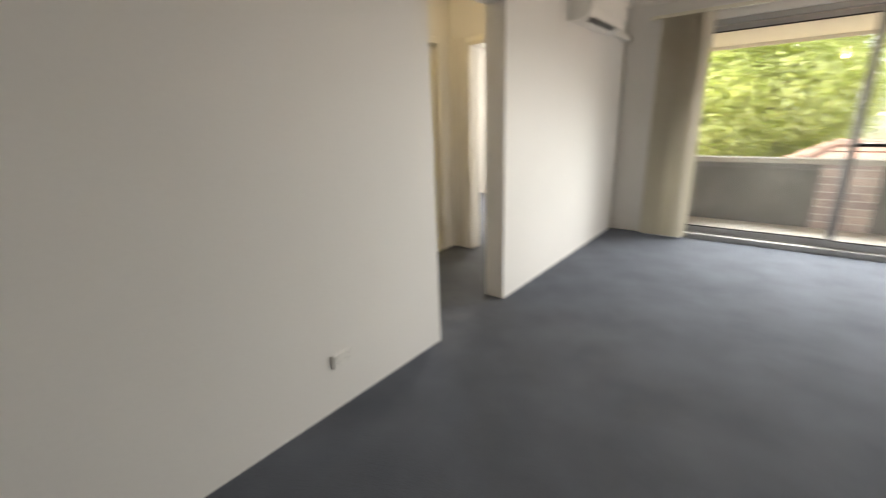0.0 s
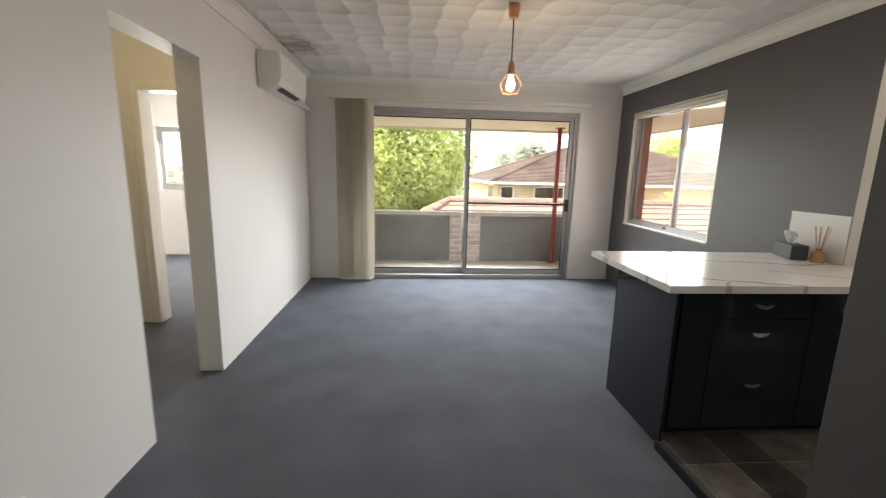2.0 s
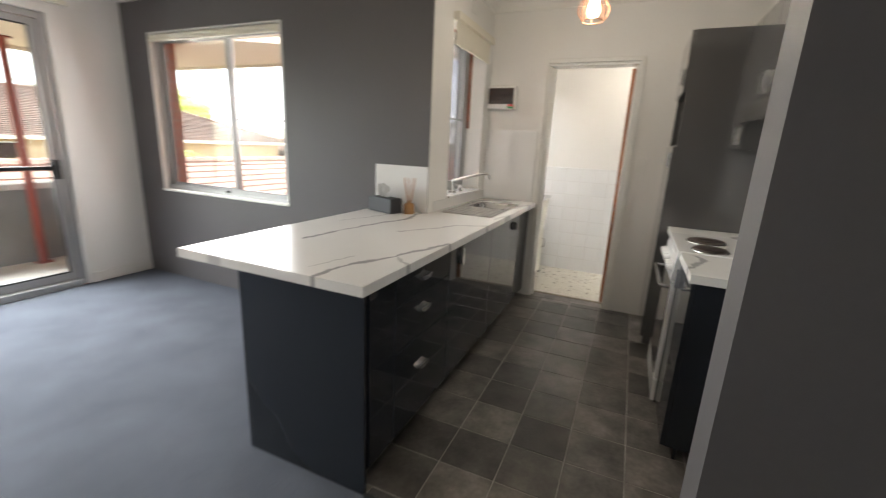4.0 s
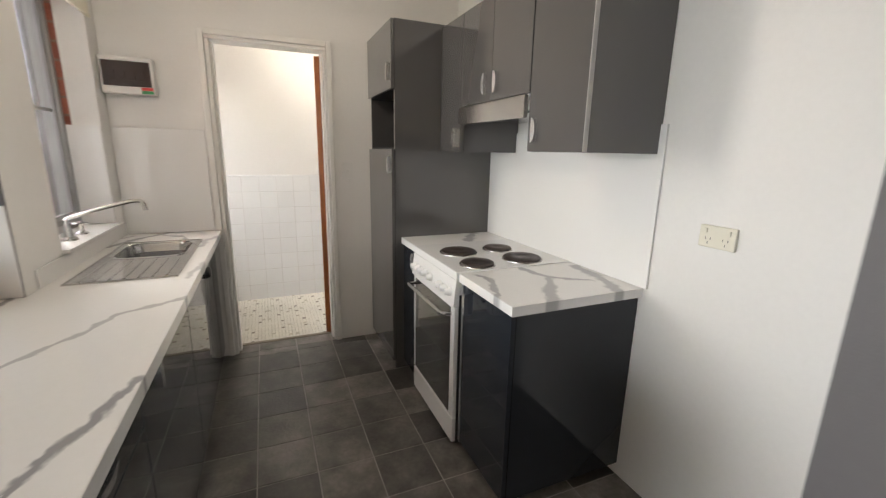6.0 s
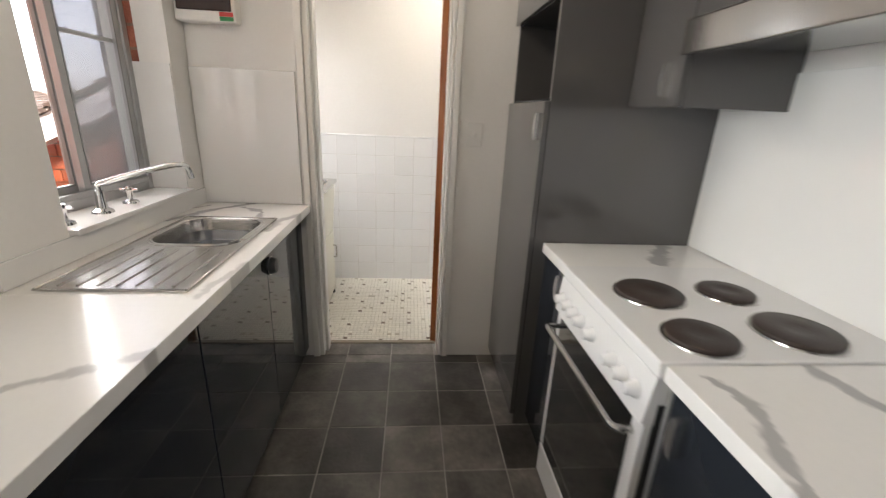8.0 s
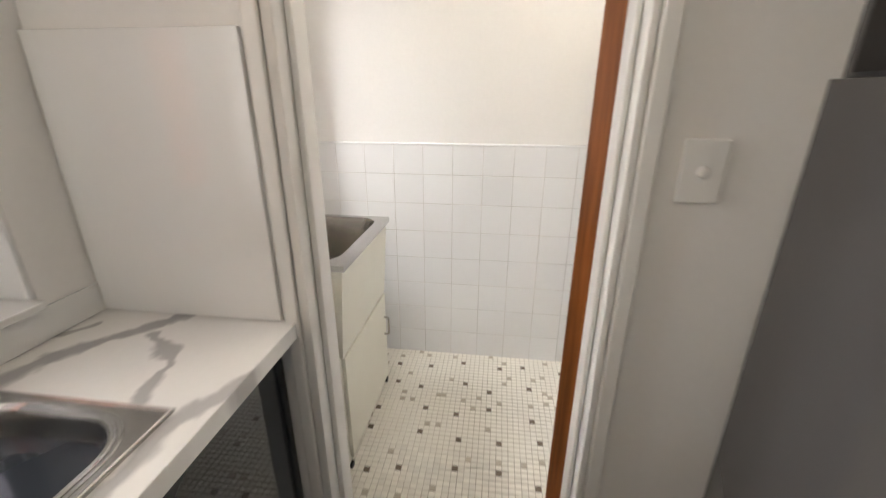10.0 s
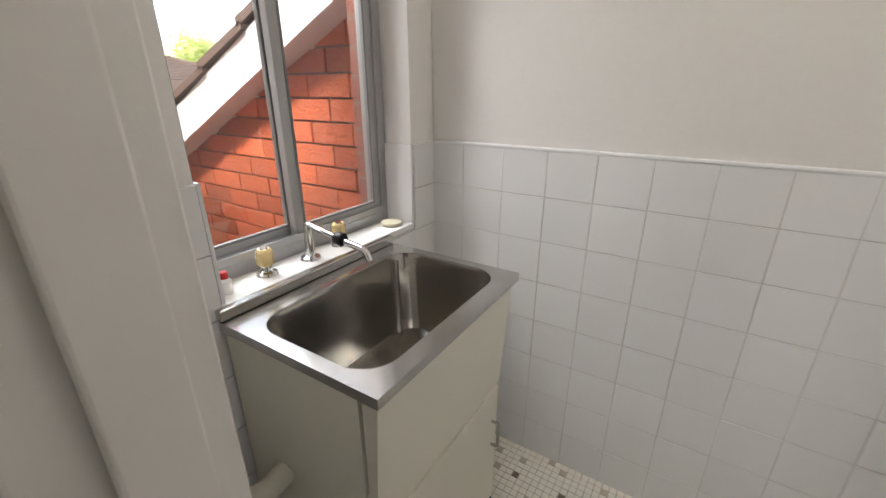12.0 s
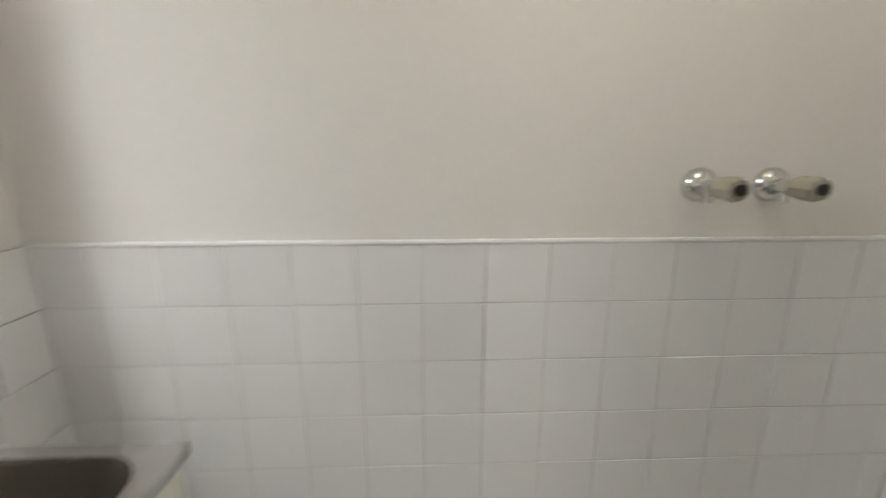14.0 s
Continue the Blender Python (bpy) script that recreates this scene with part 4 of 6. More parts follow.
# black stopper knob on the sink cabinet door
_k = thing("socket_cover", (4.665, F, 0.765), "round black knob on the sink cabinet door", "knob")
_bm = bmesh.new()
lathe(_bm, [(0.034, -0.001), (0.034, -0.010), (0.027, -0.026), (0.012, -0.030)], at=(4.665, F, 0.765), axis="y", n=20)
part("dial", _bm, BLACK, _k, smooth=True)
_bm = bmesh.new()
lathe(_bm, [(0.036, -0.0005), (0.036, -0.004), (0.034, -0.005)], at=(4.665, F, 0.765), axis="y", n=20)
part("ring", _bm, CHROME, _k, smooth=True)


def rounded_rect(x0, x1, y0, y1, r, n=6):
    pts = []
    for cx, cy, a0 in ((x1 - r, y1 - r, 0), (x0 + r, y1 - r, 90), (x0 + r, y0 + r, 180), (x1 - r, y0 + r, 270)):
        for k in range(n + 1):
            a = radians(a0 + 90 * k / n)
            pts.append((cx + r * math.cos(a), cy + r * math.sin(a)))
    return pts


def plate_with_hole(bm, outer, inner, z0, z1):
    """A slab between a rectangle (x0, x1, y0, y1) and an inner loop of points; open in the hole."""
    x0, x1, y0, y1 = outer
    n = len(inner)
    cx, cy = (x0 + x1) / 2, (y0 + y1) / 2
    ring = []
    for px, py in inner:
        mx, my = sum(p[0] for p in inner) / n, sum(p[1] for p in inner) / n
        dx, dy = px - mx, py - my
        ks = []
        if dx > 1e-9:
            ks.append((x1 - mx) / dx)
        if dx < -1e-9:
            ks.append((x0 - mx) / dx)
        if dy > 1e-9:
            ks.append((y1 - my) / dy)
        if dy < -1e-9:
            ks.append((y0 - my) / dy)
        k = min(ks)
        ring.append([mx + dx * k, my + dy * k])
    # snap the nearest ring points onto the corners
    for qx, qy in ((x0, y0), (x1, y0), (x1, y1), (x0, y1)):
        best = min(range(n), key=lambda i: (ring[i][0] - qx) ** 2 + (ring[i][1] - qy) ** 2)
        ring[best] = [qx, qy]
    lv = {}
    for z in (z0, z1):
        lv[z] = ([bm.verts.new((px, py, z)) for px, py in inner], [bm.verts.new((px, py, z)) for px, py in ring])
    for i in range(n):
        j = (i + 1) % n
        for z in (z0, z1):
            a, b = lv[z]
            bm.faces.new((a[i], a[j], b[j], b[i]))
        bm.faces.new((lv[z0][1][i], lv[z0][1][j], lv[z1][1][j], lv[z1][1][i]))
        bm.faces.new((lv[z0][0][i], lv[z0][0][j], lv[z1][0][j], lv[z1][0][i]))


# worktops
_w = thing("worktop", (3.3, -3.1, CT), "white marble-look laminate worktop on the peninsula", "worktop")
part("top", boxes((2.574, 4.0155, -3.578, -2.672, 0.863, CT), (4.0155, 4.092, -3.578, -3.092, 0.863, CT)) , MARBLE, _w)
_bm = bmesh.new()
plate_with_hole(_bm, (4.0925, 5.161, -3.578, -3.092), rounded_rect(4.47, 4.835, -3.49, -3.18, 0.08), 0.863, CT)
part("top", _bm, MARBLE, _w)
part("edge_band", boxes((2.574, 5.161, -3.5795, -3.5782, 0.8625, CT - 0.0005)), MARBLE, _w)
part("edge_band", boxes((2.5725, 2.5738, -3.5795, -2.672, 0.8625, CT - 0.0005)), MARBLE, _w)


def kitchen_sink():
    s = thing("kitchen_sink", (4.46, -3.33, CT), "stainless steel single bowl sink with a ribbed drainer", "sink")
    hole = rounded_rect(4.485, 4.82, -3.478, -3.192, 0.075)
    bm = bmesh.new()
    plate_with_hole(bm, (4.112, 4.860, -3.514, -3.150), hole, CT + 0.001, CT + 0.006)
    part("flange", bm, STEEL, s)
    bm = bmesh.new()
    loops = []
    for k, (inset, z) in enumerate(((0.0, CT + 0.005), (0.004, CT - 0.01), (0.010, CT - 0.11), (0.03, CT - 0.135), (0.10, CT - 0.14))):
        loops.append([bm.verts.new((px, py, z)) for px, py in rounded_rect(4.485 + inset, 4.82 - inset, -3.478 + inset, -3.192 - inset, max(0.075 - inset * 0.3, 0.02))])
    for a, b in zip(loops, loops[1:]):
        for i in range(len(a)):
            bm.faces.new((a[i], a[(i + 1) % len(a)], b[(i + 1) % len(a)], b[i]))
    bm.faces.new(loops[-1])
    part("bowl", bm, STEEL, s, smooth=True)
    bm = bmesh.new()
    lathe(bm, [(0.035, CT - 0.139), (0.035, CT - 0.136), (0.028, CT - 0.135), (0.02, CT - 0.138)], at=(4.655, -3.335, 0), n=18)
    part("drain", bm, CHROME, s, smooth=True)
    for i in range(7):
        y = -3.47 + i * 0.046
        bm = bmesh.new()
        tube(bm, [(4.135, y, CT + 0.0055), (4.43, y, CT + 0.0055)], 0.004, 8)
        part("drainer_rib", bm, STEEL, s, smooth=True)
    bm = bmesh.new()
    tube(bm, [(4.116, -3.510, CT + 0.006), (4.856, -3.510, CT + 0.006)], 0.003, 6)
    tube(bm, [(4.116, -3.154, CT + 0.006), (4.856, -3.154, CT + 0.006)], 0.003, 6)
    tube(bm, [(4.116, -3.510, CT + 0.006), (4.116, -3.154, CT + 0.006)], 0.003, 6)
    tube(bm, [(4.856, -3.510, CT + 0.006), (4.856, -3.154, CT + 0.006)], 0.003, 6)
    part("rolled_rim", bm, STEEL, s, smooth=True)
    for grow, rad in ((0.006, 0.0035), (0.016, 0.0025)):
        bm = bmesh.new()
        loop = rounded_rect(4.485 - grow, 4.82 + grow, -3.478 - grow, -3.192 + grow, 0.075 + grow)
        tube(bm, [(px, py, CT + 0.006) for px, py in loop + loop[:1]], rad, 6)
        part("bowl_bead", bm, CHROME, s, smooth=True)


kitchen_sink()

# kitchen window with tiled reveal and taps on its sill
W2, W2B = slider_window("window_2", "x", KW[0], KW[1], KW[2], KW[3], -2.945, 0.094, "aluminium kitchen window with a fly screen", mull=4.66, swap=True)
part("glazing_bar", boxes(W2B(4.68, 4.985, 0.02, 0.032, 1.555, 1.57)), ALU, W2)
_s = part("fly_screen", boxes(W2B(4.665, 4.99, 0.074, 0.0755, 1.03, 2.15)), SCREEN, W2, "grey fly screen mesh")
_s.visible_shadow = False
structure("sill_2", boxes((KW[0] + 0.002, KW[1] - 0.002, -3.116, -2.946, KW[2] - 0.012, KW[2] + 0.006), bevel=0.003), SPLASH, "white tiled kitchen window sill", "window sill")
structure("trim_reveal_tile", boxes((KW[1] - 0.010, KW[1] - 0.002, -3.089, -2.946, KW[2] + 0.008, 1.50)), SPLASH, "glossy white panel in the window reveal", "splash panel")
_t = thing("kitchen_tap", (4.55, -3.04, KW[2]), "chrome swivel kitchen tap with two cross handles", "tap")
zt = KW[2] + 0.006
_bm = bmesh.new()
lathe(_bm, [(0.032, zt), (0.030, zt + 0.008), (0.016, zt + 0.016), (0.013, zt + 0.06), (0.014, zt + 0.075)], at=(4.550, -3.045, 0), n=20)
part("tap_body", _bm, CHROME, _t, smooth=True)
_bm = bmesh.new()
tube(_bm, arc([(4.550, -3.045, zt + 0.07), (4.550, -3.045, zt + 0.095), (4.558, -3.15, zt + 0.13), (4.570, -3.285, zt + 0.165), (4.573, -3.325, zt + 0.165), (4.574, -3.335, zt + 0.12)], 6), 0.0095, 12)
part("spout", _bm, CHROME, _t, smooth=True)
for _x in (4.395, 4.705):
    _bm = bmesh.new()
    lathe(_bm, [(0.027, zt), (0.025, zt + 0.008), (0.012, zt + 0.014), (0.011, zt + 0.045), (0.014, zt + 0.05), (0.010, zt + 0.062)], at=(_x, -3.04, 0), n=18)
    _h = part("tap_valve", _bm, CHROME, _t, smooth=True)
    _bm = bmesh.new()
    tube(_bm, [(_x - 0.03, -3.04, zt + 0.05), (_x + 0.03, -3.04, zt + 0.05)], 0.005, 8)
    tube(_bm, [(_x, -3.07, zt + 0.05), (_x, -3.01, zt + 0.05)], 0.005, 8)
    part("cross_handle", _bm, CHROME, _h, smooth=True)
_b = thing("roller_blind", (4.68, -3.08, 2.1), "cream roller blind half rolled over the kitchen window", "blind")
part("cassette", boxes((4.30, 5.05, -3.145, -3.093, 2.165, 2.215), bevel=0.006), BLIND, _b)
part("cloth", boxes((4.325, 5.03, -3.112, -3.109, 2.03, 2.17)), BLIND, _b)
part("bottom_bar", boxes((4.325, 5.03, -3.117, -3.104, 2.015, 2.032), bevel=0.003), BLIND, _b)
_v = thing("wall_vent", (4.68, -3.09, 2.35), "small white wall vent above the kitchen window", "vent")
part("plate", boxes((4.64, 4.72, -3.104, -3.091, 2.30, 2.38), bevel=0.004), WHITE_PLASTIC, _v)

# splash panels
structure("splash_sink", boxes((5.151, 5.163, -3.546, -3.094, CT + 0.002, 1.502), bevel=0.002), SPLASH, "glossy white splash panel beside the sink", "splash panel")
structure("splash_sill", boxes((4.10, 5.152, -3.098, -3.0925, CT + 0.002, KW[2] - 0.014)), SPLASH, "glossy white strip below the kitchen sill", "splash panel")
structure("splash_feature", boxes((4.010, 4.0165, -3.088, -2.683, CT + 0.002, 1.207), bevel=0.001), SPLASH, "white splash panel on the grey wall", "splash panel")
structure("splash_cooker", boxes((3.352, 4.602, -5.177, -5.168, CT + 0.002, 1.51), bevel=0.001), SPLASH, "glossy white splash panel behind the cooker", "splash panel")

# fuse box
_f = thing("fuse_box", (5.165, -3.215, 1.77), "white fuse box with a smoked cover on the wall", "fuse box")
part("case", boxes((5.095, 5.163, -3.338, -3.096, 1.672, 1.862), bevel=0.008), WHITE_PLASTIC, _f)
part("cover", boxes((5.086, 5.096, -3.325, -3.110, 1.712, 1.838), bevel=0.004), SMOKED, _f, "dark smoked flip cover")
part("warning_label", boxes((5.0935, 5.0945, -3.330, -3.275, 1.694, 1.710)), RED_LABEL, _f)
part("warning_label", boxes((5.0935, 5.0945, -3.330, -3.275, 1.677, 1.693)), GREEN_LABEL, _f)
for _i in range(4):
    part("breaker", boxes((5.082, 5.087, -3.30 + _i * 0.045, -3.272 + _i * 0.045, 1.745, 1.79), bevel=0.002), SMOKED, _f)

# cooker side
FY, BY = -4.597, -5.176

def pantry():
    c = thing("pantry_cabinet", (4.88, -4.86, KF), "tall lit-toned charcoal gloss pantry with an open microwave niche", "cabinet", "cooker wall cabinets")
    x0, x1, f = 4.604, 5.160, -4.548
    part("side_panel", boxes((x0, x0 + 0.016, BY, f, KF + 0.001, 2.092)), CHARCOAL_LIT, c)
    part("side_panel", boxes((x1 - 0.016, x1, BY, f, KF + 0.001, 2.092)), CHARCOAL_LIT, c)
    part("top", boxes((x0 + 0.016, x1 - 0.016, BY, f - 0.02, 2.075, 2.092)), CHARCOAL_LIT, c)
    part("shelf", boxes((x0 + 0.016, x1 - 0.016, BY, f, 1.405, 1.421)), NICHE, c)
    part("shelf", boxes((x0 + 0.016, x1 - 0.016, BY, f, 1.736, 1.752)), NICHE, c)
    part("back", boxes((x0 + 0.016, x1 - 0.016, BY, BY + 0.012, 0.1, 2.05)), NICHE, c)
    part("kickboard", boxes((x0 + 0.017, x1 - 0.017, f - 0.07, f - 0.055, KF + 0.001, 0.098)), CHARCOAL_LIT, c)
    d = part("door", boxes((x0 + 0.002, x1 - 0.002, f + 0.001, f + 0.019, 0.10, 1.412), bevel=0.0015), CHARCOAL_LIT, c)
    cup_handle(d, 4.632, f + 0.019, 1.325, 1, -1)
    d = part("door", boxes((x0 + 0.002, x1 - 0.002, f + 0.001, f + 0.019, 1.738, 2.090), bevel=0.0015), CHARCOAL_LIT, c)
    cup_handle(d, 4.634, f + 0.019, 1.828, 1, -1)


pantry()
cabinet("base_cabinet", 4.350, 4.600, FY, BY, 0.10, 0.862, [(4.350, 4.600, 0.10, 0.86, (4.395, 0.80, -1))], "narrow charcoal gloss base cabinet beside the oven", "cooker wall cabinets", kick=0.1)
_c = cabinet("base_cabinet", 3.386, 3.766, FY, BY, 0.10, 0.862, [(3.386, 3.766, 0.10, 0.86, (3.715, 0.785, -1))], "charcoal gloss base cabinet at the end of the cooker run", "cooker wall cabinets", kick=0.1)
part("edge_trim", boxes((3.767, 3.777, FY - 0.03, FY + 0.002, 0.10, 0.858)), ALU, _c, "thin silver edge trim")
_w = thing("worktop", (3.5, -4.86, CT), "white marble-look laminate worktop beside the cooker", "worktop")
part("top", boxes((3.372, 3.790, BY, -4.586, 0.863, CT), bevel=0.002), MARBLE, _w)
part("edge_band", boxes((3.3705, 3.3718, BY, -4.586, 0.8635, CT - 0.001)), MARBLE, _w)
_w = thing("worktop", (4.44, -4.86, CT), "white marble-look laminate worktop between cooker and pantry", "worktop")
part("top", boxes((4.348, 4.602, BY, -4.586, 0.863, CT), bevel=0.002), MARBLE, _w)
part("edge_band", boxes((4.348, 4.602, -4.5858, -4.5845, 0.8635, CT - 0.001)), MARBLE, _w)


def cooker():
    c = thing("cooker", (3.99, -4.86, KF), "white freestanding electric cooker with four solid hotplates", "cooker")
    x0, x1, f = 3.794, 4.345, -4.580
    part("body", boxes((x0, x1, BY, f - 0.03, 0.07, 0.862)), WHITE_ENAMEL, c)
    # Solid black strip paints the shade of the gap next to the cabinet.
    part("side_gap_shade", boxes((x0 - 0.002, x0 + 0.004, f - 0.028, f - 0.012, 0.07, 0.80)), BLACK, c)
    part("hob", boxes((x0, x1, BY, f + 0.004, 0.866, CT + 0.004), bevel=0.004), WHITE_ENAMEL, c, "white enamel hob top")
    for x, y, r in ((4.122, -4.736, 0.088), (4.130, -4.968, 0.072), (3.886, -4.722, 0.076), (3.908, -4.976, 0.090)):
        bm = bmesh.new()
        lathe(bm, [(r + 0.008, CT + 0.004), (r + 0.007, CT + 0.008), (r + 0.001, CT + 0.009)], at=(x, y, 0), n=32)
        p = part("hotplate_rim", bm, STEEL, c, smooth=True)
        bm = bmesh.new()
        lathe(bm, [(r, CT + 0.007), (r, CT + 0.015), (r - 0.004, CT + 0.018), (r * 0.35, CT + 0.018), (r * 0.3, CT + 0.0165)], at=(x, y, 0), n=32)
        part("hotplate", bm, HOTPLATE, c, "dark brown cast iron hotplate", smooth=True)
    # control panel, leaning back a little
    bm = bmesh.new()
    pts = [(f - 0.03, 0.748), (f + 0.016, 0.752), (f + 0.004, 0.866), (f - 0.03, 0.866)]
    e = [[bm.verts.new((x, y, z)) for y, z in pts] for x in (x0, x1)]
    for i in range(4):
        bm.faces.new((e[0][i], e[0][(i + 1) % 4], e[1][(i + 1) % 4], e[1][i]))
    bm.faces.new(e[0][::-1])
    bm.faces.new(e[1])
    panel = part("control_panel", bm, WHITE_ENAMEL, c)
    for x in (3.845, 3.90, 3.955, 4.075, 4.15, 4.20, 4.25, 4.30):
        bm = bmesh.new()
        lathe(bm, [(0.021, 0.0), (0.020, 0.008), (0.016, 0.012), (0.014, 0.026), (0.011, 0.029)], at=(x, f + 0.010, 0.805), axis="y", n=18)
        part("knob", bm, WHITE_ENAMEL, panel, smooth=True)
    door = part("oven_door", boxes((x0 + 0.006, x1 - 0.006, f - 0.028, f + 0.006, 0.205, 0.742), bevel=0.004), WHITE_ENAMEL, c)
    part("door_glass", boxes((x0 + 0.045, x1 - 0.045, f + 0.0065, f + 0.010, 0.216, 0.735), bevel=0.001), OVEN_GLASS, door, "black oven door glass")
    bm = bmesh.new()
    tube(bm, arc([(x0 + 0.04, f + 0.008, 0.705), (x0 + 0.04, f + 0.052, 0.708), (x1 - 0.04, f + 0.052, 0.708), (x1 - 0.04, f + 0.008, 0.705)], 4), 0.010, 10)
    part("handle", bm, STEEL, door, "steel towel-bar handle", smooth=True)
    part("maker_mark", boxes((4.03, 4.10, f + 0.0102, f + 0.0106, 0.262, 0.269)), STEEL, door)
    part("warming_drawer", boxes((x0 + 0.006, x1 - 0.006, f - 0.028, f + 0.006, 0.072, 0.196), bevel=0.004), WHITE_ENAMEL, c)
    part("plinth", boxes((x0 + 0.02, x1 - 0.02, f - 0.08, f - 0.05, KF + 0.001, 0.07)), BLACK, c)


cooker()
UF, UB = -4.823, -5.176
cabinet("wall_cabinet", 4.316, 4.600, UF, UB, 1.404, 2.075, [(4.316, 4.600, 1.404, 2.075, (4.375, 1.478, -1))], "lit-toned charcoal gloss wall cabinet beside the pantry", "cooker wall cabinets", mat=CHARCOAL_LIT)
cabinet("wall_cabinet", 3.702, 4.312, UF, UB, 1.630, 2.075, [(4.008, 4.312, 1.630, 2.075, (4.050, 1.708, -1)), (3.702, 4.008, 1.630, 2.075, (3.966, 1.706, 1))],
        "lit-toned charcoal gloss two-door wall cabinet above the range hood", "cooker wall cabinets", mat=CHARCOAL_LIT)
_c = cabinet("wall_cabinet", 3.378, 3.698, UF, UB, 1.407, 2.075, [(3.378, 3.698, 1.407, 2.075, (3.652, 1.487, 1))], "lit-toned charcoal gloss wall cabinet with a brightened door edge", "cooker wall cabinets", mat=CHARCOAL_LIT)
# Thin pale strip paints the light caught by this door's side edge.
part("edge_trim", boxes((3.3745, 3.3785, UF - 0.018, UF - 0.001, 1.409, 2.073)), LIT_EDGE, _c, "pale grey door edge, painted as catching light")
_h = thing("range_hood", (3.99, -4.98, 1.55), "slim stainless slide-out range hood", "range hood")
part("body", boxes((3.704, 4.310, UB, UF - 0.002, 1.565, 1.627)), WHITE_ENAMEL, _h)
part("front", boxes((3.704, 4.310, UF, UF + 0.022, 1.536, 1.624), bevel=0.004), STEEL, _h, "stainless steel fascia")
part("filter", boxes((3.73, 4.28, UB + 0.03, UF - 0.02, 1.558, 1.564)), STEEL, _h)

# things on the peninsula
def tissue_box():
    b = thing("tissue_box", (3.90, -2.83, CT), "dark grey tissue box with a white tissue pulled up", "tissue box")
    m = pose(3.90, -2.83, CT, 0, 0, 72)
    bm = boxes((-0.115, 0.115, -0.05, 0.05, 0.001, 0.098), bevel=0.006)
    bm.transform(m)
    part("box_body", bm, SLATE, b)
    bm = boxes((-0.02, 0.02, -0.0525, -0.051, 0.012, 0.04))
    bm.transform(m)
    part("label_tag", bm, WHITE_PLASTIC, b)
    bm = bmesh.new()
    lathe(bm, [(0.030, 0.0982), (0.028, 0.0995), (0.022, 0.0996)], n=20)
    bm.transform(m @ Matrix.Diagonal((1.9, 0.8, 1, 1)))
    part("slot", bm, BLACK, b)
    rnd = random.Random(6)
    bm = bmesh.new()
    rows = []
    for k in range(7):
        h = k / 6
        rows.append([bm.verts.new(((u / 8 - 0.5) * (0.07 + 0.10 * h) + 0.015 * h, 0.018 * math.sin(u * 1.9 + h * 2) * (0.5 + h) + rnd.uniform(-0.004, 0.004),
                                   0.098 + 0.095 * h * (1 - 0.35 * abs(u / 8 - 0.55) * 2) + rnd.uniform(-0.004, 0.004) * h)) for u in range(9)])
    for lo, hi in zip(rows, rows[1:]):
        for u in range(8):
            bm.faces.new((lo[u], lo[u + 1], hi[u + 1], hi[u]))
    bmesh.ops.solidify(bm, geom=bm.faces[:], thickness=0.001)
    bm.transform(m)
    part("tissue", bm, TISSUE, b, "crumpled white paper tissue", smooth=True)


tissue_box()
_d = thing("reed_diffuser", (3.93, -3.0, CT), "small amber bottle with reed sticks", "reed diffuser")
_bm = bmesh.new()
lathe(_bm, [(0.034, CT + 0.001), (0.036, CT + 0.01), (0.036, CT + 0.055), (0.030, CT + 0.068), (0.014, CT + 0.075), (0.014, CT + 0.09)], at=(3.93, -3.0, 0), n=20)
part("bottle", _bm, BOTTLE, _d, smooth=True)
for _k in range(7):
    _a = _k * 0.9
    _bm = bmesh.new()
    tube(_bm, [(3.93 + 0.005 * math.cos(_a), -3.0 + 0.005 * math.sin(_a), CT + 0.03), (3.93 + 0.04 * math.cos(_a), -3.0 + 0.04 * math.sin(_a), CT + 0.235)], 0.002, 5)
    part("reed", _bm, REED, _d)


# ---- laundry ----
W3, W3B = slider_window("window_3", "x", LW[0], LW[1], LW[2], LW[3], -2.985, 0.07, "aluminium sliding laundry window facing a brick gable", mull=5.878, swap=True)
structure("sill_3", boxes((LW[0] + 0.002, LW[1] - 0.002, -3.096, -2.986, LW[2] - 0.014, LW[2] + 0.006), bevel=0.003), SPLASH, "white tiled laundry window sill", "window sill")
structure("trim_laundry_reveal", boxes((LW[1] - 0.010, LW[1] - 0.002, -3.096, -2.986, LW[2] + 0.008, 1.168), (LW[0] + 0.002, LW[0] + 0.010, -3.096, -2.986, LW[2] + 0.008, 1.168)), TILE, "white tiled reveal of the laundry window", "tile")
TUBZ = 0.878
TX0, TX1, TY0, TY1 = 5.537, 6.110, -3.548, -3.108


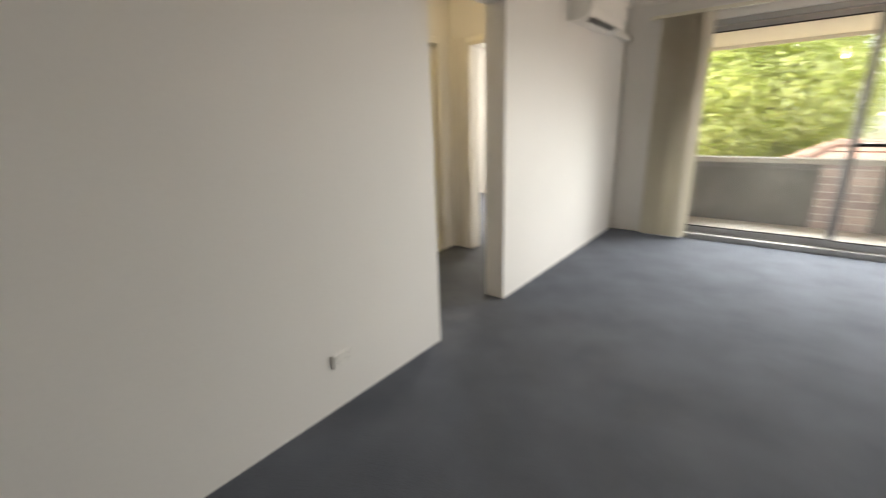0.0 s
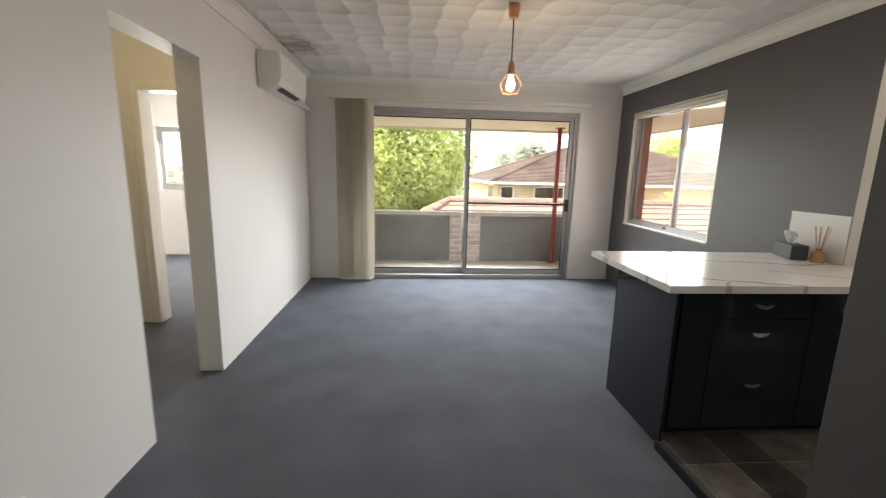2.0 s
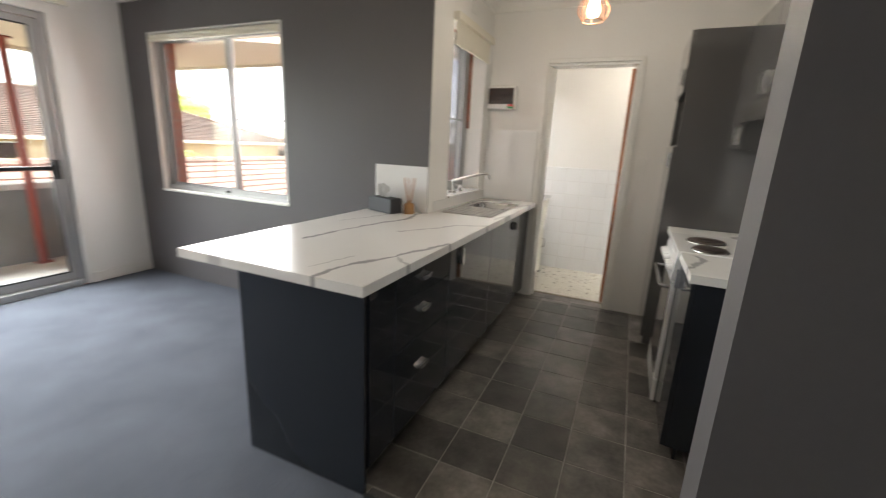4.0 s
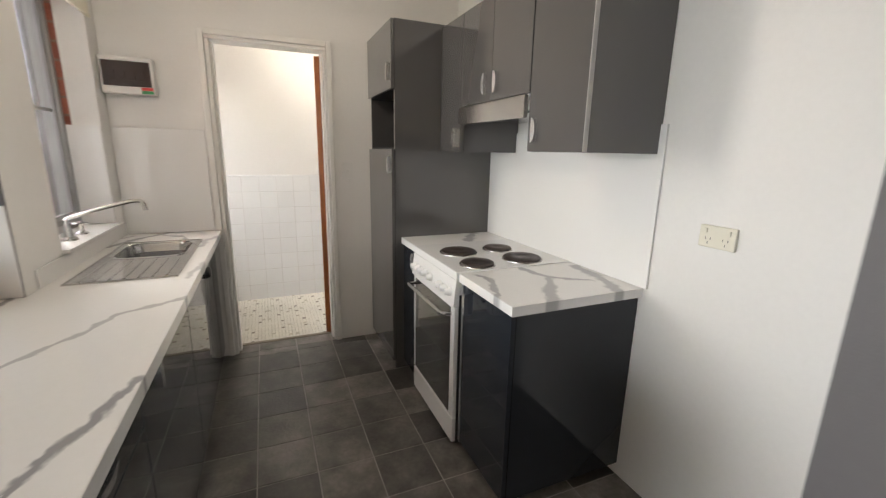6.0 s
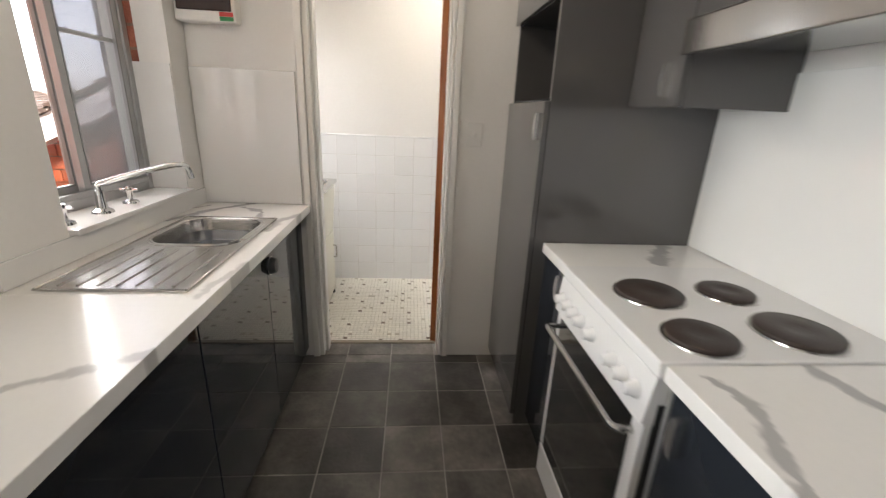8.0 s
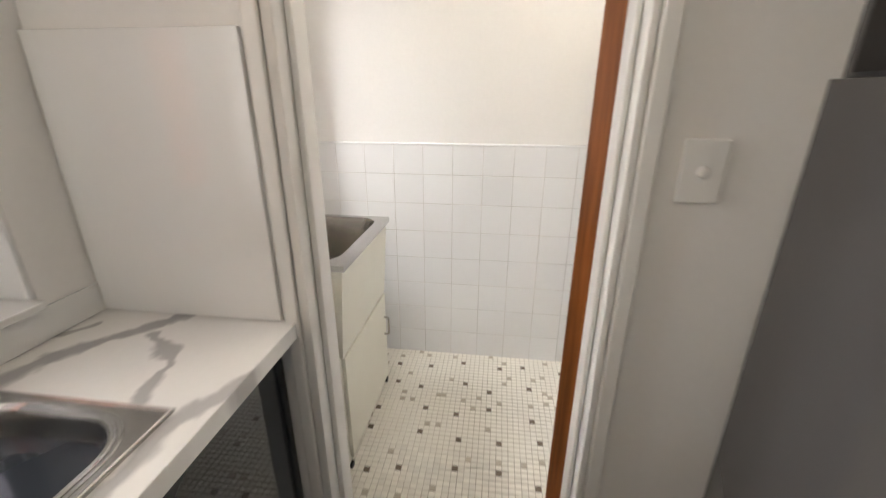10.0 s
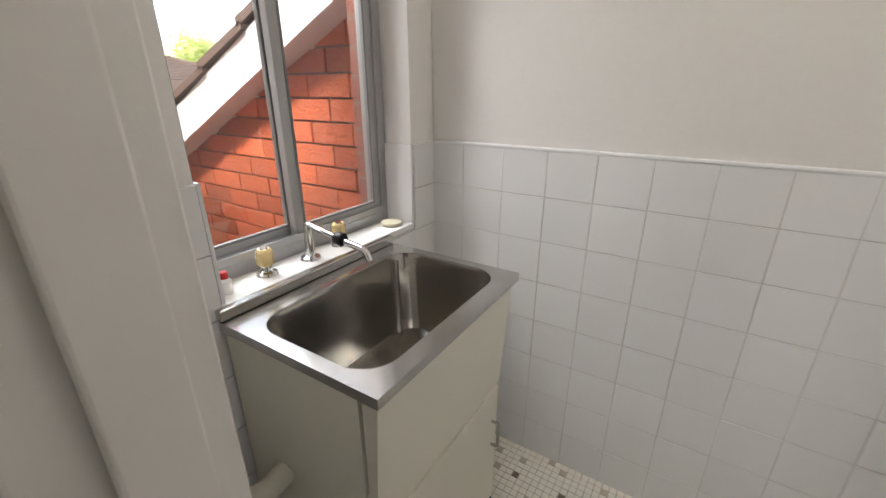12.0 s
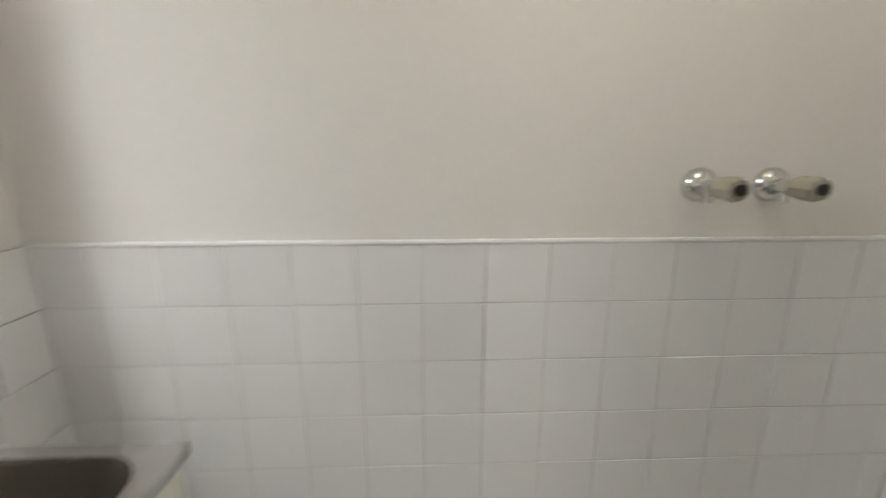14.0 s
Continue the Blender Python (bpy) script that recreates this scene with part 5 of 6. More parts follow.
def laundry_tub():
    c = thing("laundry_tub", (5.83, -3.33, 0), "cream cabinet with a deep stainless steel laundry tub", "laundry tub")
    part("body", boxes((TX0 + 0.012, TX1 - 0.012, -3.500, TY1 - 0.004, 0.03, 0.62)), CREAM_BOARD, c)
    # the upper front leans out to the rim
    bm = bmesh.new()
    prof = [(-3.512, 0.52), (-3.536, 0.855), (-3.500, 0.855), (-3.497, 0.52)]
    e = [[bm.verts.new((x, y, z)) for y, z in prof] for x in (TX0 + 0.012, TX1 - 0.012)]
    for i in range(4):
        bm.faces.new((e[0][i], e[0][(i + 1) % 4], e[1][(i + 1) % 4], e[1][i]))
    bm.faces.new(e[0][::-1])
    bm.faces.new(e[1])
    part("apron", bm, CREAM_BOARD, c)
    part("side_panel", boxes((TX0 + 0.008, TX0 + 0.020, -3.494, TY1 - 0.004, 0.03, 0.862)), CREAM_BOARD, c)
    part("side_panel", boxes((TX1 - 0.020, TX1 - 0.008, -3.494, TY1 - 0.004, 0.03, 0.862)), CREAM_BOARD, c)
    d = part("door", boxes((TX0 + 0.022, TX1 - 0.022, -3.516, -3.501, 0.06, 0.512), bevel=0.002), CREAM_BOARD, c)
    bm = bmesh.new()
    tube(bm, arc([(TX1 - 0.055, -3.516, 0.31), (TX1 - 0.055, -3.538, 0.31), (TX1 - 0.055, -3.538, 0.40), (TX1 - 0.055, -3.516, 0.40)], 4), 0.005, 8)
    part("handle", bm, STEEL, d, smooth=True)
    part("corner_foot", boxes((TX1 - 0.035, TX1 - 0.012, -3.510, -3.485, 0.010, 0.03)), BLACK, c)
    part("corner_foot", boxes((TX0 + 0.012, TX0 + 0.035, -3.510, -3.485, 0.010, 0.03)), BLACK, c)
    hole = rounded_rect(TX0 + 0.032, TX1 - 0.030, TY0 + 0.040, TY1 - 0.066, 0.075)
    bm = bmesh.new()
    plate_with_hole(bm, (TX0, TX1, TY0, TY1), hole, TUBZ - 0.022, TUBZ)
    rim = part("rim", bm, STEEL, c)
    part("upstand", boxes((TX0, TX1, TY1 - 0.012, TY1 + 0.008, TUBZ + 0.001, TUBZ + 0.026), bevel=0.003), STEEL, c)
    bm = bmesh.new()
    loops = []
    for inset, z in ((0.0, TUBZ - 0.001), (0.004, TUBZ - 0.015), (0.020, TUBZ - 0.20), (0.032, TUBZ - 0.235), (0.07, TUBZ - 0.25)):
        loops.append([bm.verts.new((px, py, z)) for px, py in rounded_rect(TX0 + 0.032 + inset, TX1 - 0.030 - inset, TY0 + 0.040 + inset, TY1 - 0.066 - inset, 0.075)])
    for a, b in zip(loops, loops[1:]):
        for i in range(len(a)):
            bm.faces.new((a[i], a[(i + 1) % len(a)], b[(i + 1) % len(a)], b[i]))
    bm.faces.new(loops[-1])
    part("bowl", bm, TUB_STEEL, c, "dull stained steel bowl", smooth=True)
    bm = bmesh.new()
    lathe(bm, [(0.034, TUBZ - 0.249), (0.034, TUBZ - 0.245), (0.027, TUBZ - 0.244), (0.018, TUBZ - 0.247)], at=(5.84, -3.34, 0), n=18)
    part("drain", bm, CHROME, c, smooth=True)
    # Added steel tube stands in for the bright reflection down the bowl's corner.
    bm = bmesh.new()
    tube(bm, [(6.035, -3.185, TUBZ - 0.02), (6.02, -3.20, TUBZ - 0.17), (6.0, -3.22, TUBZ - 0.235)], 0.010, 10)
    part("corner_glint", bm, STEEL, c, smooth=True)
    bm = bmesh.new()
    tube(bm, arc([(TX0 + 0.01, -3.245, 0.53), (TX0 - 0.05, -3.245, 0.52), (TX0 - 0.075, -3.17, 0.46), (TX0 - 0.075, -3.092, 0.42)], 4), 0.026, 12)
    part("waste_pipe", bm, CREAM_PLASTIC, c, "cream plastic waste pipe", smooth=True)
    return rim


laundry_tub()
_t = thing("laundry_tap", (5.86, -3.05, LW[2]), "chrome laundry tap with two yellowed acrylic handles", "tap")
zs = LW[2] + 0.006
_bm = bmesh.new()
lathe(_bm, [(0.028, zs), (0.026, zs + 0.006), (0.013, zs + 0.011), (0.011, zs + 0.095)], at=(5.845, -3.045, 0), n=18)
part("tap_body", _bm, CHROME, _t, smooth=True)
_bm = bmesh.new()
tube(_bm, arc([(5.845, -3.045, zs + 0.075), (5.845, -3.045, zs + 0.10), (5.845, -3.175, zs + 0.075), (5.845, -3.25, zs + 0.066), (5.845, -3.262, zs + 0.04)], 5), 0.0085, 12)
part("spout", _bm, CHROME, _t, smooth=True)
_bm = bmesh.new()
lathe(_bm, [(0.015, -0.014), (0.018, -0.010), (0.018, 0.010), (0.015, 0.014)], at=(5.845, -3.165, zs + 0.079), axis="y", n=14)
part("swivel_ring", _bm, BLACK, _t, smooth=True)
for _x in (5.715, 5.965):
    _bm = bmesh.new()
    lathe(_bm, [(0.027, zs), (0.025, zs + 0.006), (0.014, zs + 0.010), (0.012, zs + 0.026)], at=(_x, -3.035, 0), n=18)
    _h = part("tap_flange", _bm, CHROME, _t, smooth=True)
    _bm = bmesh.new()
    lathe(_bm, [(0.016, zs + 0.024), (0.021, zs + 0.030), (0.020, zs + 0.062), (0.016, zs + 0.068)], at=(_x, -3.035, 0), n=10)
    part("tap_handle", _bm, KNOB, _h, "yellowed clear acrylic handle")
    _bm = bmesh.new()
    lathe(_bm, [(0.010, zs + 0.068), (0.009, zs + 0.072)], at=(_x, -3.035, 0), n=12)
    part("tap_button", _bm, CHROME, _h)
_s = thing("small_bottle", (5.60, -3.045, LW[2]), "small red and white bottle on the laundry sill", "bottle")
_bm = bmesh.new()
lathe(_bm, [(0.014, zs), (0.015, zs + 0.004), (0.015, zs + 0.030), (0.008, zs + 0.036)], at=(5.60, -3.045, 0), n=16)
part("bottle", _bm, WHITE_PLASTIC, _s, smooth=True)
_bm = bmesh.new()
lathe(_bm, [(0.010, zs + 0.0365), (0.010, zs + 0.050), (0.008, zs + 0.052)], at=(5.60, -3.045, 0), n=14)
part("cap", _bm, RED_PLASTIC, _s, "red screw cap", smooth=True)
_s = thing("soap_dish", (6.20, -3.045, LW[2]), "small cream dish on the laundry window sill", "soap dish")
_bm = bmesh.new()
lathe(_bm, [(0.030, zs), (0.036, zs + 0.006), (0.034, zs + 0.013), (0.022, zs + 0.010), (0.014, zs + 0.013), (0.006, zs + 0.014)], at=(6.195, -3.045, 0), n=22)
part("dish", _bm, SOAP, _s, smooth=True)
for _i, _y in enumerate((-4.560, -4.722)):
    _t = thing("washing_machine_tap", (6.386, _y, 1.29), "chrome wall tap with a smoky acrylic handle", "tap", "washing machine taps")
    _bm = bmesh.new()
    lathe(_bm, [(0.038, -0.001), (0.037, -0.009), (0.026, -0.020), (0.018, -0.026)], at=(6.386, _y, 1.29), axis="x", n=22)
    part("flange", _bm, CHROME, _t, smooth=True)
    _bm = bmesh.new()
    lathe(_bm, [(0.015, -0.015), (0.014, -0.062), (0.019, -0.068)], at=(6.386, _y, 1.29), axis="x", n=16)
    part("body", _bm, CHROME, _t, smooth=True)
    _bm = bmesh.new()
    lathe(_bm, [(0.018, -0.064), (0.023, -0.072), (0.026, -0.118), (0.021, -0.128)], at=(6.386, _y, 1.29), axis="x", n=9)
    part("tap_handle", _bm, material("smoky_acrylic", (0.34, 0.31, 0.24), rough=0.15, coat=0.4) if _i == 0 else bpy.data.materials["smoky_acrylic"], _t)
    _bm = bmesh.new()
    lathe(_bm, [(0.012, -0.128), (0.012, -0.132)], at=(6.386, _y, 1.29), axis="x", n=12)
    part("tap_button", _bm, BLACK, _t)
    _bm = bmesh.new()
    tube(_bm, [(6.345, _y, 1.285), (6.345, _y, 1.255)], 0.011, 10)
    part("outlet", _bm, CHROME, _t, smooth=True)
_c = thing("ceiling_light", (5.83, -4.35, CEIL), "round white ceiling light in the laundry", "ceiling light")
_bm = bmesh.new()
lathe(_bm, [(0.14, CEIL - 0.001), (0.14, CEIL - 0.03), (0.132, CEIL - 0.034)], at=(5.83, -4.35, 0), n=32)
part("base", _bm, WHITE_PLASTIC, _c, smooth=True)
_bm = bmesh.new()
lathe(_bm, [(0.13, CEIL - 0.034), (0.12, CEIL - 0.07), (0.08, CEIL - 0.095), (0.02, CEIL - 0.105)], at=(5.83, -4.35, 0), n=32)
_g = part("diffuser", _bm, LAMP_GLASS, _c, smooth=True)
_g.visible_shadow = False

# dado capping
structure("trim_dado", boxes((6.3725, 6.3845, -5.175, -3.100, 1.160, 1.173), bevel=0.005), TILE, "white bullnose edge on top of the wall tiles", "tile trim")


# ---- balcony ----
structure("balcony_floor", boxes((-0.159, 4.6, 0.24, 1.30, -0.16, 0.0)), CONCRETE, "pale concrete balcony floor", "balcony floor")
structure("balcony_soffit", boxes((-0.159, 5.2, 0.242, 1.55, 2.13, 2.16), (4.262, 5.2, -2.84, 0.241, 2.13, 2.16)), SOFFIT, "cream lined eave above the balcony", "soffit")
structure("balcony_fascia", boxes((-0.159, 5.24, 1.552, 1.58, 2.09, 2.28), (5.202, 5.23, -2.84, 1.55, 2.10, 2.30)), SOFFIT, "cream fascia board along the eave", "fascia")
_b = thing("balcony_parapet", (1.9, 1.2, 0), "rendered grey balcony parapet with a brick pier", "parapet", kind="structure")
part("render_panel", boxes((-0.159, 1.925, 1.152, 1.28, 0.001, 0.735)), RENDER_GREY, _b)
part("render_panel", boxes((2.42, 4.24, 1.152, 1.28, 0.001, 0.735)), RENDER_GREY, _b)
part("brick_pier", boxes((1.926, 2.419, 1.135, 1.285, 0.001, 0.735)), PALE_BRICK, _b)
part("coping", boxes((-0.159, 4.26, 1.12, 1.31, 0.737, 0.795), bevel=0.006), CONCRETE, _b)
part("end_panel", boxes((4.12, 4.24, 0.242, 1.151, 0.001, 0.735)), RENDER_GREY, _b)
_p = thing("verandah_post", (3.59, 1.05, 0), "oxide red steel balcony post", "post")
_bm = bmesh.new()
tube(_bm, [(3.59, 1.05, 0.001), (3.59, 1.05, 2.128)], 0.036, 18)
part("shaft", _bm, RED_PAINT, _p, smooth=True)
part("base_plate", boxes((3.53, 3.65, 0.99, 1.11, 0.001, 0.012)), RED_PAINT, _p)
part("cap_plate", boxes((3.53, 3.65, 0.99, 1.11, 2.115, 2.128)), RED_PAINT, _p)

# ---- outside ----
_bm = bmesh.new()
box(_bm, -2500, 2500, -2500, 2500, -3.3, -3.0)
structure("ground", _bm, GRASS, "grassy suburban ground below the flat", "ground")


def tiled_slope(bm, a, b, c, d, course=0.32, lift=0.03):
    """Overlapping courses of roof tile on the quad a-b (eave), c-d (top; c above b, d above a)."""
    a, b, c, d = (Vector(p) for p in (a, b, c, d))
    nrm = (b - a).cross(d - a).normalized()
    if nrm.z < 0:
        nrm = -nrm
    n = max(2, int((d - a).length / course))
    for i in range(n):
        k0, k1 = i / n, (i + 1) / n
        p0, p1 = a.lerp(d, k0), b.lerp(c, k0)
        q0, q1 = a.lerp(d, k1), b.lerp(c, k1)
        vs = [bm.verts.new(v) for v in (p0 + nrm * lift, p1 + nrm * lift, q1, q0, p0, p1)]
        bm.faces.new((vs[0], vs[1], vs[2], vs[3]))
        bm.faces.new((vs[4], vs[5], vs[1], vs[0]))


def ridge_caps(bm, a, b, r=0.11, step=0.36):
    a, b = Vector(a), Vector(b)
    n = max(2, int((b - a).length / step))
    for i in range(n):
        p, q = a.lerp(b, i / n), a.lerp(b, (i + 0.97) / n)
        tube(bm, [p + Vector((0, 0, 0.02)), q + Vector((0, 0, -0.005))], r * (1.0 if i % 2 else 0.97), 8)


def hip_house(name, x0, x1, y0, y1, base, eave, ridge, roof_mat, wall_mat, label, along="x", over=0.5, windows=(), courses=0.32):
    h = thing(name, ((x0 + x1) / 2, (y0 + y1) / 2, base), label, "house")
    part("wall", boxes((x0, x1, y0, y1, base, eave)), wall_mat, h)
    X0, X1, Y0, Y1 = x0 - over, x1 + over, y0 - over, y1 + over
    if along == "x":
        k = min((Y1 - Y0) / 2, (X1 - X0) / 2 - 0.2)
        ym = (Y0 + Y1) / 2
        r0, r1 = (X0 + k, ym, ridge), (X1 - k, ym, ridge)
    else:
        k = min((X1 - X0) / 2, (Y1 - Y0) / 2 - 0.2)
        xm = (X0 + X1) / 2
        r0, r1 = (xm, Y0 + k, ridge), (xm, Y1 - k, ridge)
    A, B, C, D = (X0, Y0, eave), (X1, Y0, eave), (X1, Y1, eave), (X0, Y1, eave)
    bm = bmesh.new()
    if along == "x":
        tiled_slope(bm, A, B, r1, r0, courses)
        tiled_slope(bm, C, D, r0, r1, courses)
        tiled_slope(bm, B, C, r1, r1, courses)
        tiled_slope(bm, D, A, r0, r0, courses)
    else:
        tiled_slope(bm, D, A, r0, r1, courses)
        tiled_slope(bm, B, C, r1, r0, courses)
        tiled_slope(bm, A, B, r0, r0, courses)
        tiled_slope(bm, C, D, r1, r1, courses)
    roof = part("roof", bm, roof_mat, h, "courses of roof tile")
    bm = bmesh.new()
    ridge_caps(bm, r0, r1)
    ends = ((A, r0), (D, r0), (B, r1), (C, r1)) if along == "x" else ((A, r0), (B, r0), (C, r1), (D, r1))
    for p, q in ends:
        ridge_caps(bm, p, q)
    part("ridge_cap", bm, roof_mat, roof)
    part("gutter", boxes((X0 - 0.08, X1 + 0.08, Y0 - 0.1, Y0, eave - 0.14, eave), (X0 - 0.1, X0, Y0, Y1, eave - 0.14, eave), (X0 - 0.08, X1 + 0.08, Y1, Y1 + 0.1, eave - 0.14, eave), (X1, X1 + 0.1, Y0, Y1, eave - 0.14, eave)), SOFFIT, h)
    part("eave_lining", boxes((X0, X1, Y0, Y1, eave - 0.05, eave - 0.03)), SOFFIT, h)
    for side, p, q, lo, hi in windows:
        if side == "s":
            w = part("window", boxes((p, q, y0 - 0.04, y0 - 0.005, lo, hi)), WHITE_BOARD, h)
            part("pane", boxes((p + 0.06, q - 0.06, y0 - 0.05, y0 - 0.041, lo + 0.06, hi - 0.06)), OVEN_GLASS, w)
        else:
            w = part("window", boxes((x0 - 0.04, x0 - 0.005, p, q, lo, hi)), WHITE_BOARD, h)
            part("pane", boxes((x0 - 0.05, x0 - 0.041, p + 0.06, q - 0.06, lo + 0.06, hi - 0.06)), OVEN_GLASS, w)
    return h


hip_house("house", 0.2, 24.0, 4.6, 9.0, -3.0, -1.0, 0.60, TERRACOTTA, CREAM_BRICK, "low house with a pale terracotta tiled hip roof")
hip_house("house", 9.5, 15.5, -12.0, 2.5, -3.0, -1.3, 0.45, TERRACOTTA, CREAM_BRICK, "neighbouring house with a terracotta tiled roof", along="y")
hip_house("house", 6.3, 24.0, 18.5, 30.0, -3.0, 0.95, 3.2, DARK_ROOF, CREAM_BRICK, "two-storey cream brick house with a brown hip roof",
          windows=(("s", 6.4, 7.2, -0.4, 0.7), ("s", 8.4, 10.2, -0.4, 0.7), ("s", 11.5, 13.0, -0.4, 0.7), ("w", 20.0, 21.6, -0.5, 0.7)))
hip_house("house", 26.0, 38.0, -8.0, 10.0, -3.0, -0.6, 1.5, DARK_ROOF, CREAM_BRICK, "distant house with a wide brown tiled roof", along="y", windows=(("w", -3.0, -1.2, -1.8, -0.9), ("w", 3.0, 5.0, -1.8, -0.9)))
hip_house("house", 24.0, 34.0, 14.0, 24.0, -3.0, -0.2, 1.9, DARK_ROOF, CREAM_BRICK, "distant cream house with a brown roof", windows=(("w", 16.0, 17.5, -1.4, -0.5),))


def tree(name, x, y, base, height, spread, crown_base, count, leaf, mat, label, seed, squash=1.0, limbs=16, clump=1.0):
    rnd = random.Random(seed)
    t = thing(name, (x, y, base), label, "tree")
    bm = bmesh.new()
    top = base + height * 0.72

    def limb(p, q, r0, r1, n=7):
        p, q = Vector(p), Vector(q)
        d = (q - p).normalized()
        u = d.orthogonal().normalized()
        v = d.cross(u)
        ls = []
        for k in range(5):
            c = p.lerp(q, k / 4) + u * rnd.uniform(-1, 1) * r0 * 0.5 * (k % 4 > 0)
            r = r0 + (r1 - r0) * k / 4
            ls.append([bm.verts.new(c + r * (math.cos(2 * math.pi * i / n) * u + math.sin(2 * math.pi * i / n) * v)) for i in range(n)])
        for a, b in zip(ls, ls[1:]):
            for i in range(n):
                bm.faces.new((a[i], a[(i + 1) % n], b[(i + 1) % n], b[i]))
        bm.faces.new(ls[-1])
    limb((x, y, base), (x, y, top), height * 0.035, height * 0.012)
    centres = []
    for k in range(limbs):
        a, h = rnd.uniform(0, 6.283), rnd.uniform(crown_base, height * 0.9)
        f = 1 - abs((h - (crown_base + height) / 2) / ((height - crown_base) / 2)) ** 2
        r = spread * (0.35 + 0.5 * f) * rnd.uniform(0.6, 1.0)
        q = (x + r * math.cos(a), y + r * math.sin(a), base + h)
        limb((x, y, base + h * 0.6), q, height * 0.012, height * 0.004, 5)
        centres.append((q, spread * clump * rnd.uniform(0.28, 0.45)))
    centres.append(((x, y, base + height * 0.88), spread * 0.4))
    part("trunk", bm, BARK, t)
    verts, faces = [], []
    for i in range(count):
        q, r = centres[rnd.randrange(len(centres))]
        d = Vector((rnd.gauss(0, 1), rnd.gauss(0, 1), rnd.gauss(0, 1))).normalized() * r * rnd.uniform(0.55, 1.08)
        c = Vector(q) + Vector((d.x, d.y, d.z * squash))
        n = (d.normalized() + 0.6 * Vector((rnd.gauss(0, 1), rnd.gauss(0, 1), rnd.gauss(0, 1) + 0.7))).normalized()
        u = n.orthogonal().normalized()
        u = (u * math.cos(i) + n.cross(u) * math.sin(i))
        v = n.cross(u)
        s = leaf * rnd.uniform(0.6, 1.35)
        k = len(verts)
        verts += [c - u * s, c + v * s * 0.45 + n * s * 0.12, c + u * s, c - v * s * 0.45 + n * s * 0.12]
        faces.append((k, k + 1, k + 2, k + 3))
    me = bpy.data.meshes.new("crown")
    me.from_pydata([tuple(v) for v in verts], [], faces)
    me.materials.append(mat)
    crown = new("crown", me)
    crown.parent = t
    crown.matrix_parent_inverse = t.matrix_basis.inverted()
    return t


tree("tree", -1.2, 13.0, -3.0, 10.6, 5.3, 1.0, 170000, 0.095, LEAF, "large broadleaf tree with bright green leaves", 3, squash=0.6, limbs=150, clump=0.72)
tree("tree", 32.0, 42.0, -3.0, 8.6, 5.2, 2.0, 14000, 0.22, LEAF, "round green tree between the roofs", 5, limbs=26)
tree("tree", 24.0, 46.0, -3.0, 7.2, 5.5, 2.0, 7000, 0.26, LEAF_HAZED, "distant gum tree with haze in its leaf colour", 7)
tree("tree", 16.0, 48.0, -3.0, 7.6, 5.0, 2.0, 7000, 0.26, LEAF_HAZED, "distant gum tree with haze in its leaf colour", 8)
tree("tree", 55.0, 12.0, -3.0, 7.5, 5.0, 2.0, 6000, 0.28, LEAF_HAZED, "distant tree behind the houses", 9)
tree("tree", 52.0, -14.0, -3.0, 7.0, 5.0, 2.0, 6000, 0.28, LEAF_HAZED, "distant tree behind the houses", 10)
tree("tree", 13.0, 12.5, -3.0, 3.6, 1.6, 0.8, 3000, 0.10, LEAF, "small garden tree by the fence", 12)


# far woods along the horizon
_rnd = random.Random(21)
_v, _f = [], []
for _n in range(16000):
    _a = radians(_rnd.uniform(-35, 125))
    _d = _rnd.uniform(75, 120)
    _top = 1.2 + 2.2 * noise.noise(Vector((_a * 9, _d * 0.02, 0.3))) + 1.6 * noise.noise(Vector((_a * 31, 2.0, 0.0)))
    _c = Vector((_d * math.sin(_a), _d * math.cos(_a), -2.8 + (_top + 2.8) * math.sqrt(_rnd.random())))
    _s = _rnd.uniform(0.35, 0.9)
    _u = Vector((_rnd.gauss(0, 1), _rnd.gauss(0, 1), _rnd.gauss(0, 0.6))).normalized()
    _w = _u.orthogonal().normalized()
    _k = len(_v)
    _v += [tuple(_c - _u * _s), tuple(_c + _w * _s * 0.7), tuple(_c + _u * _s), tuple(_c - _w * _s * 0.7)]
    _f.append((_k, _k + 1, _k + 2, _k + 3))
_me = bpy.data.meshes.new("far_woods")
_me.from_pydata(_v, [], _f)
_me.materials.append(LEAF_HAZED)
tagged(new("far_woods", _me), "distant band of suburban trees, paled as by haze", "woods", kind="stuff")


# the gable beside the laundry window: brick return, white bargeboard and roof tiles
def gable_top(y):
    return 1.638 - 0.455 * (y + 2.84)


GX = 6.42
_g = thing("brick_gable", (GX, -2.0, -3.0), "orange red brick gable with a white sloping bargeboard", "gable wall", kind="structure")
_bm = bmesh.new()
pts = [(-2.84, -3.0), (-1.24, -3.0), (-1.24, gable_top(-1.24)), (-2.84, gable_top(-2.84))]
e = [[_bm.verts.new((x, y, z)) for y, z in pts] for x in (GX, GX + 0.5)]
for i in range(4):
    _bm.faces.new((e[0][i], e[0][(i + 1) % 4], e[1][(i + 1) % 4], e[1][i]))
_bm.faces.new(e[0])
_bm.faces.new(e[1][::-1])
part("mortar_bed", _bm, MORTAR, _g)
_bm = bmesh.new()
pts = [(-2.84, gable_top(-2.84) + 0.0), (-0.72, gable_top(-0.72)), (-0.72, gable_top(-0.72) + 0.17), (-2.84, gable_top(-2.84) + 0.17)]
e = [[_bm.verts.new((x, y, z)) for y, z in pts] for x in (GX - 0.14, GX - 0.11)]
for i in range(4):
    _bm.faces.new((e[0][i], e[0][(i + 1) % 4], e[1][(i + 1) % 4], e[1][i]))
_bm.faces.new(e[0])
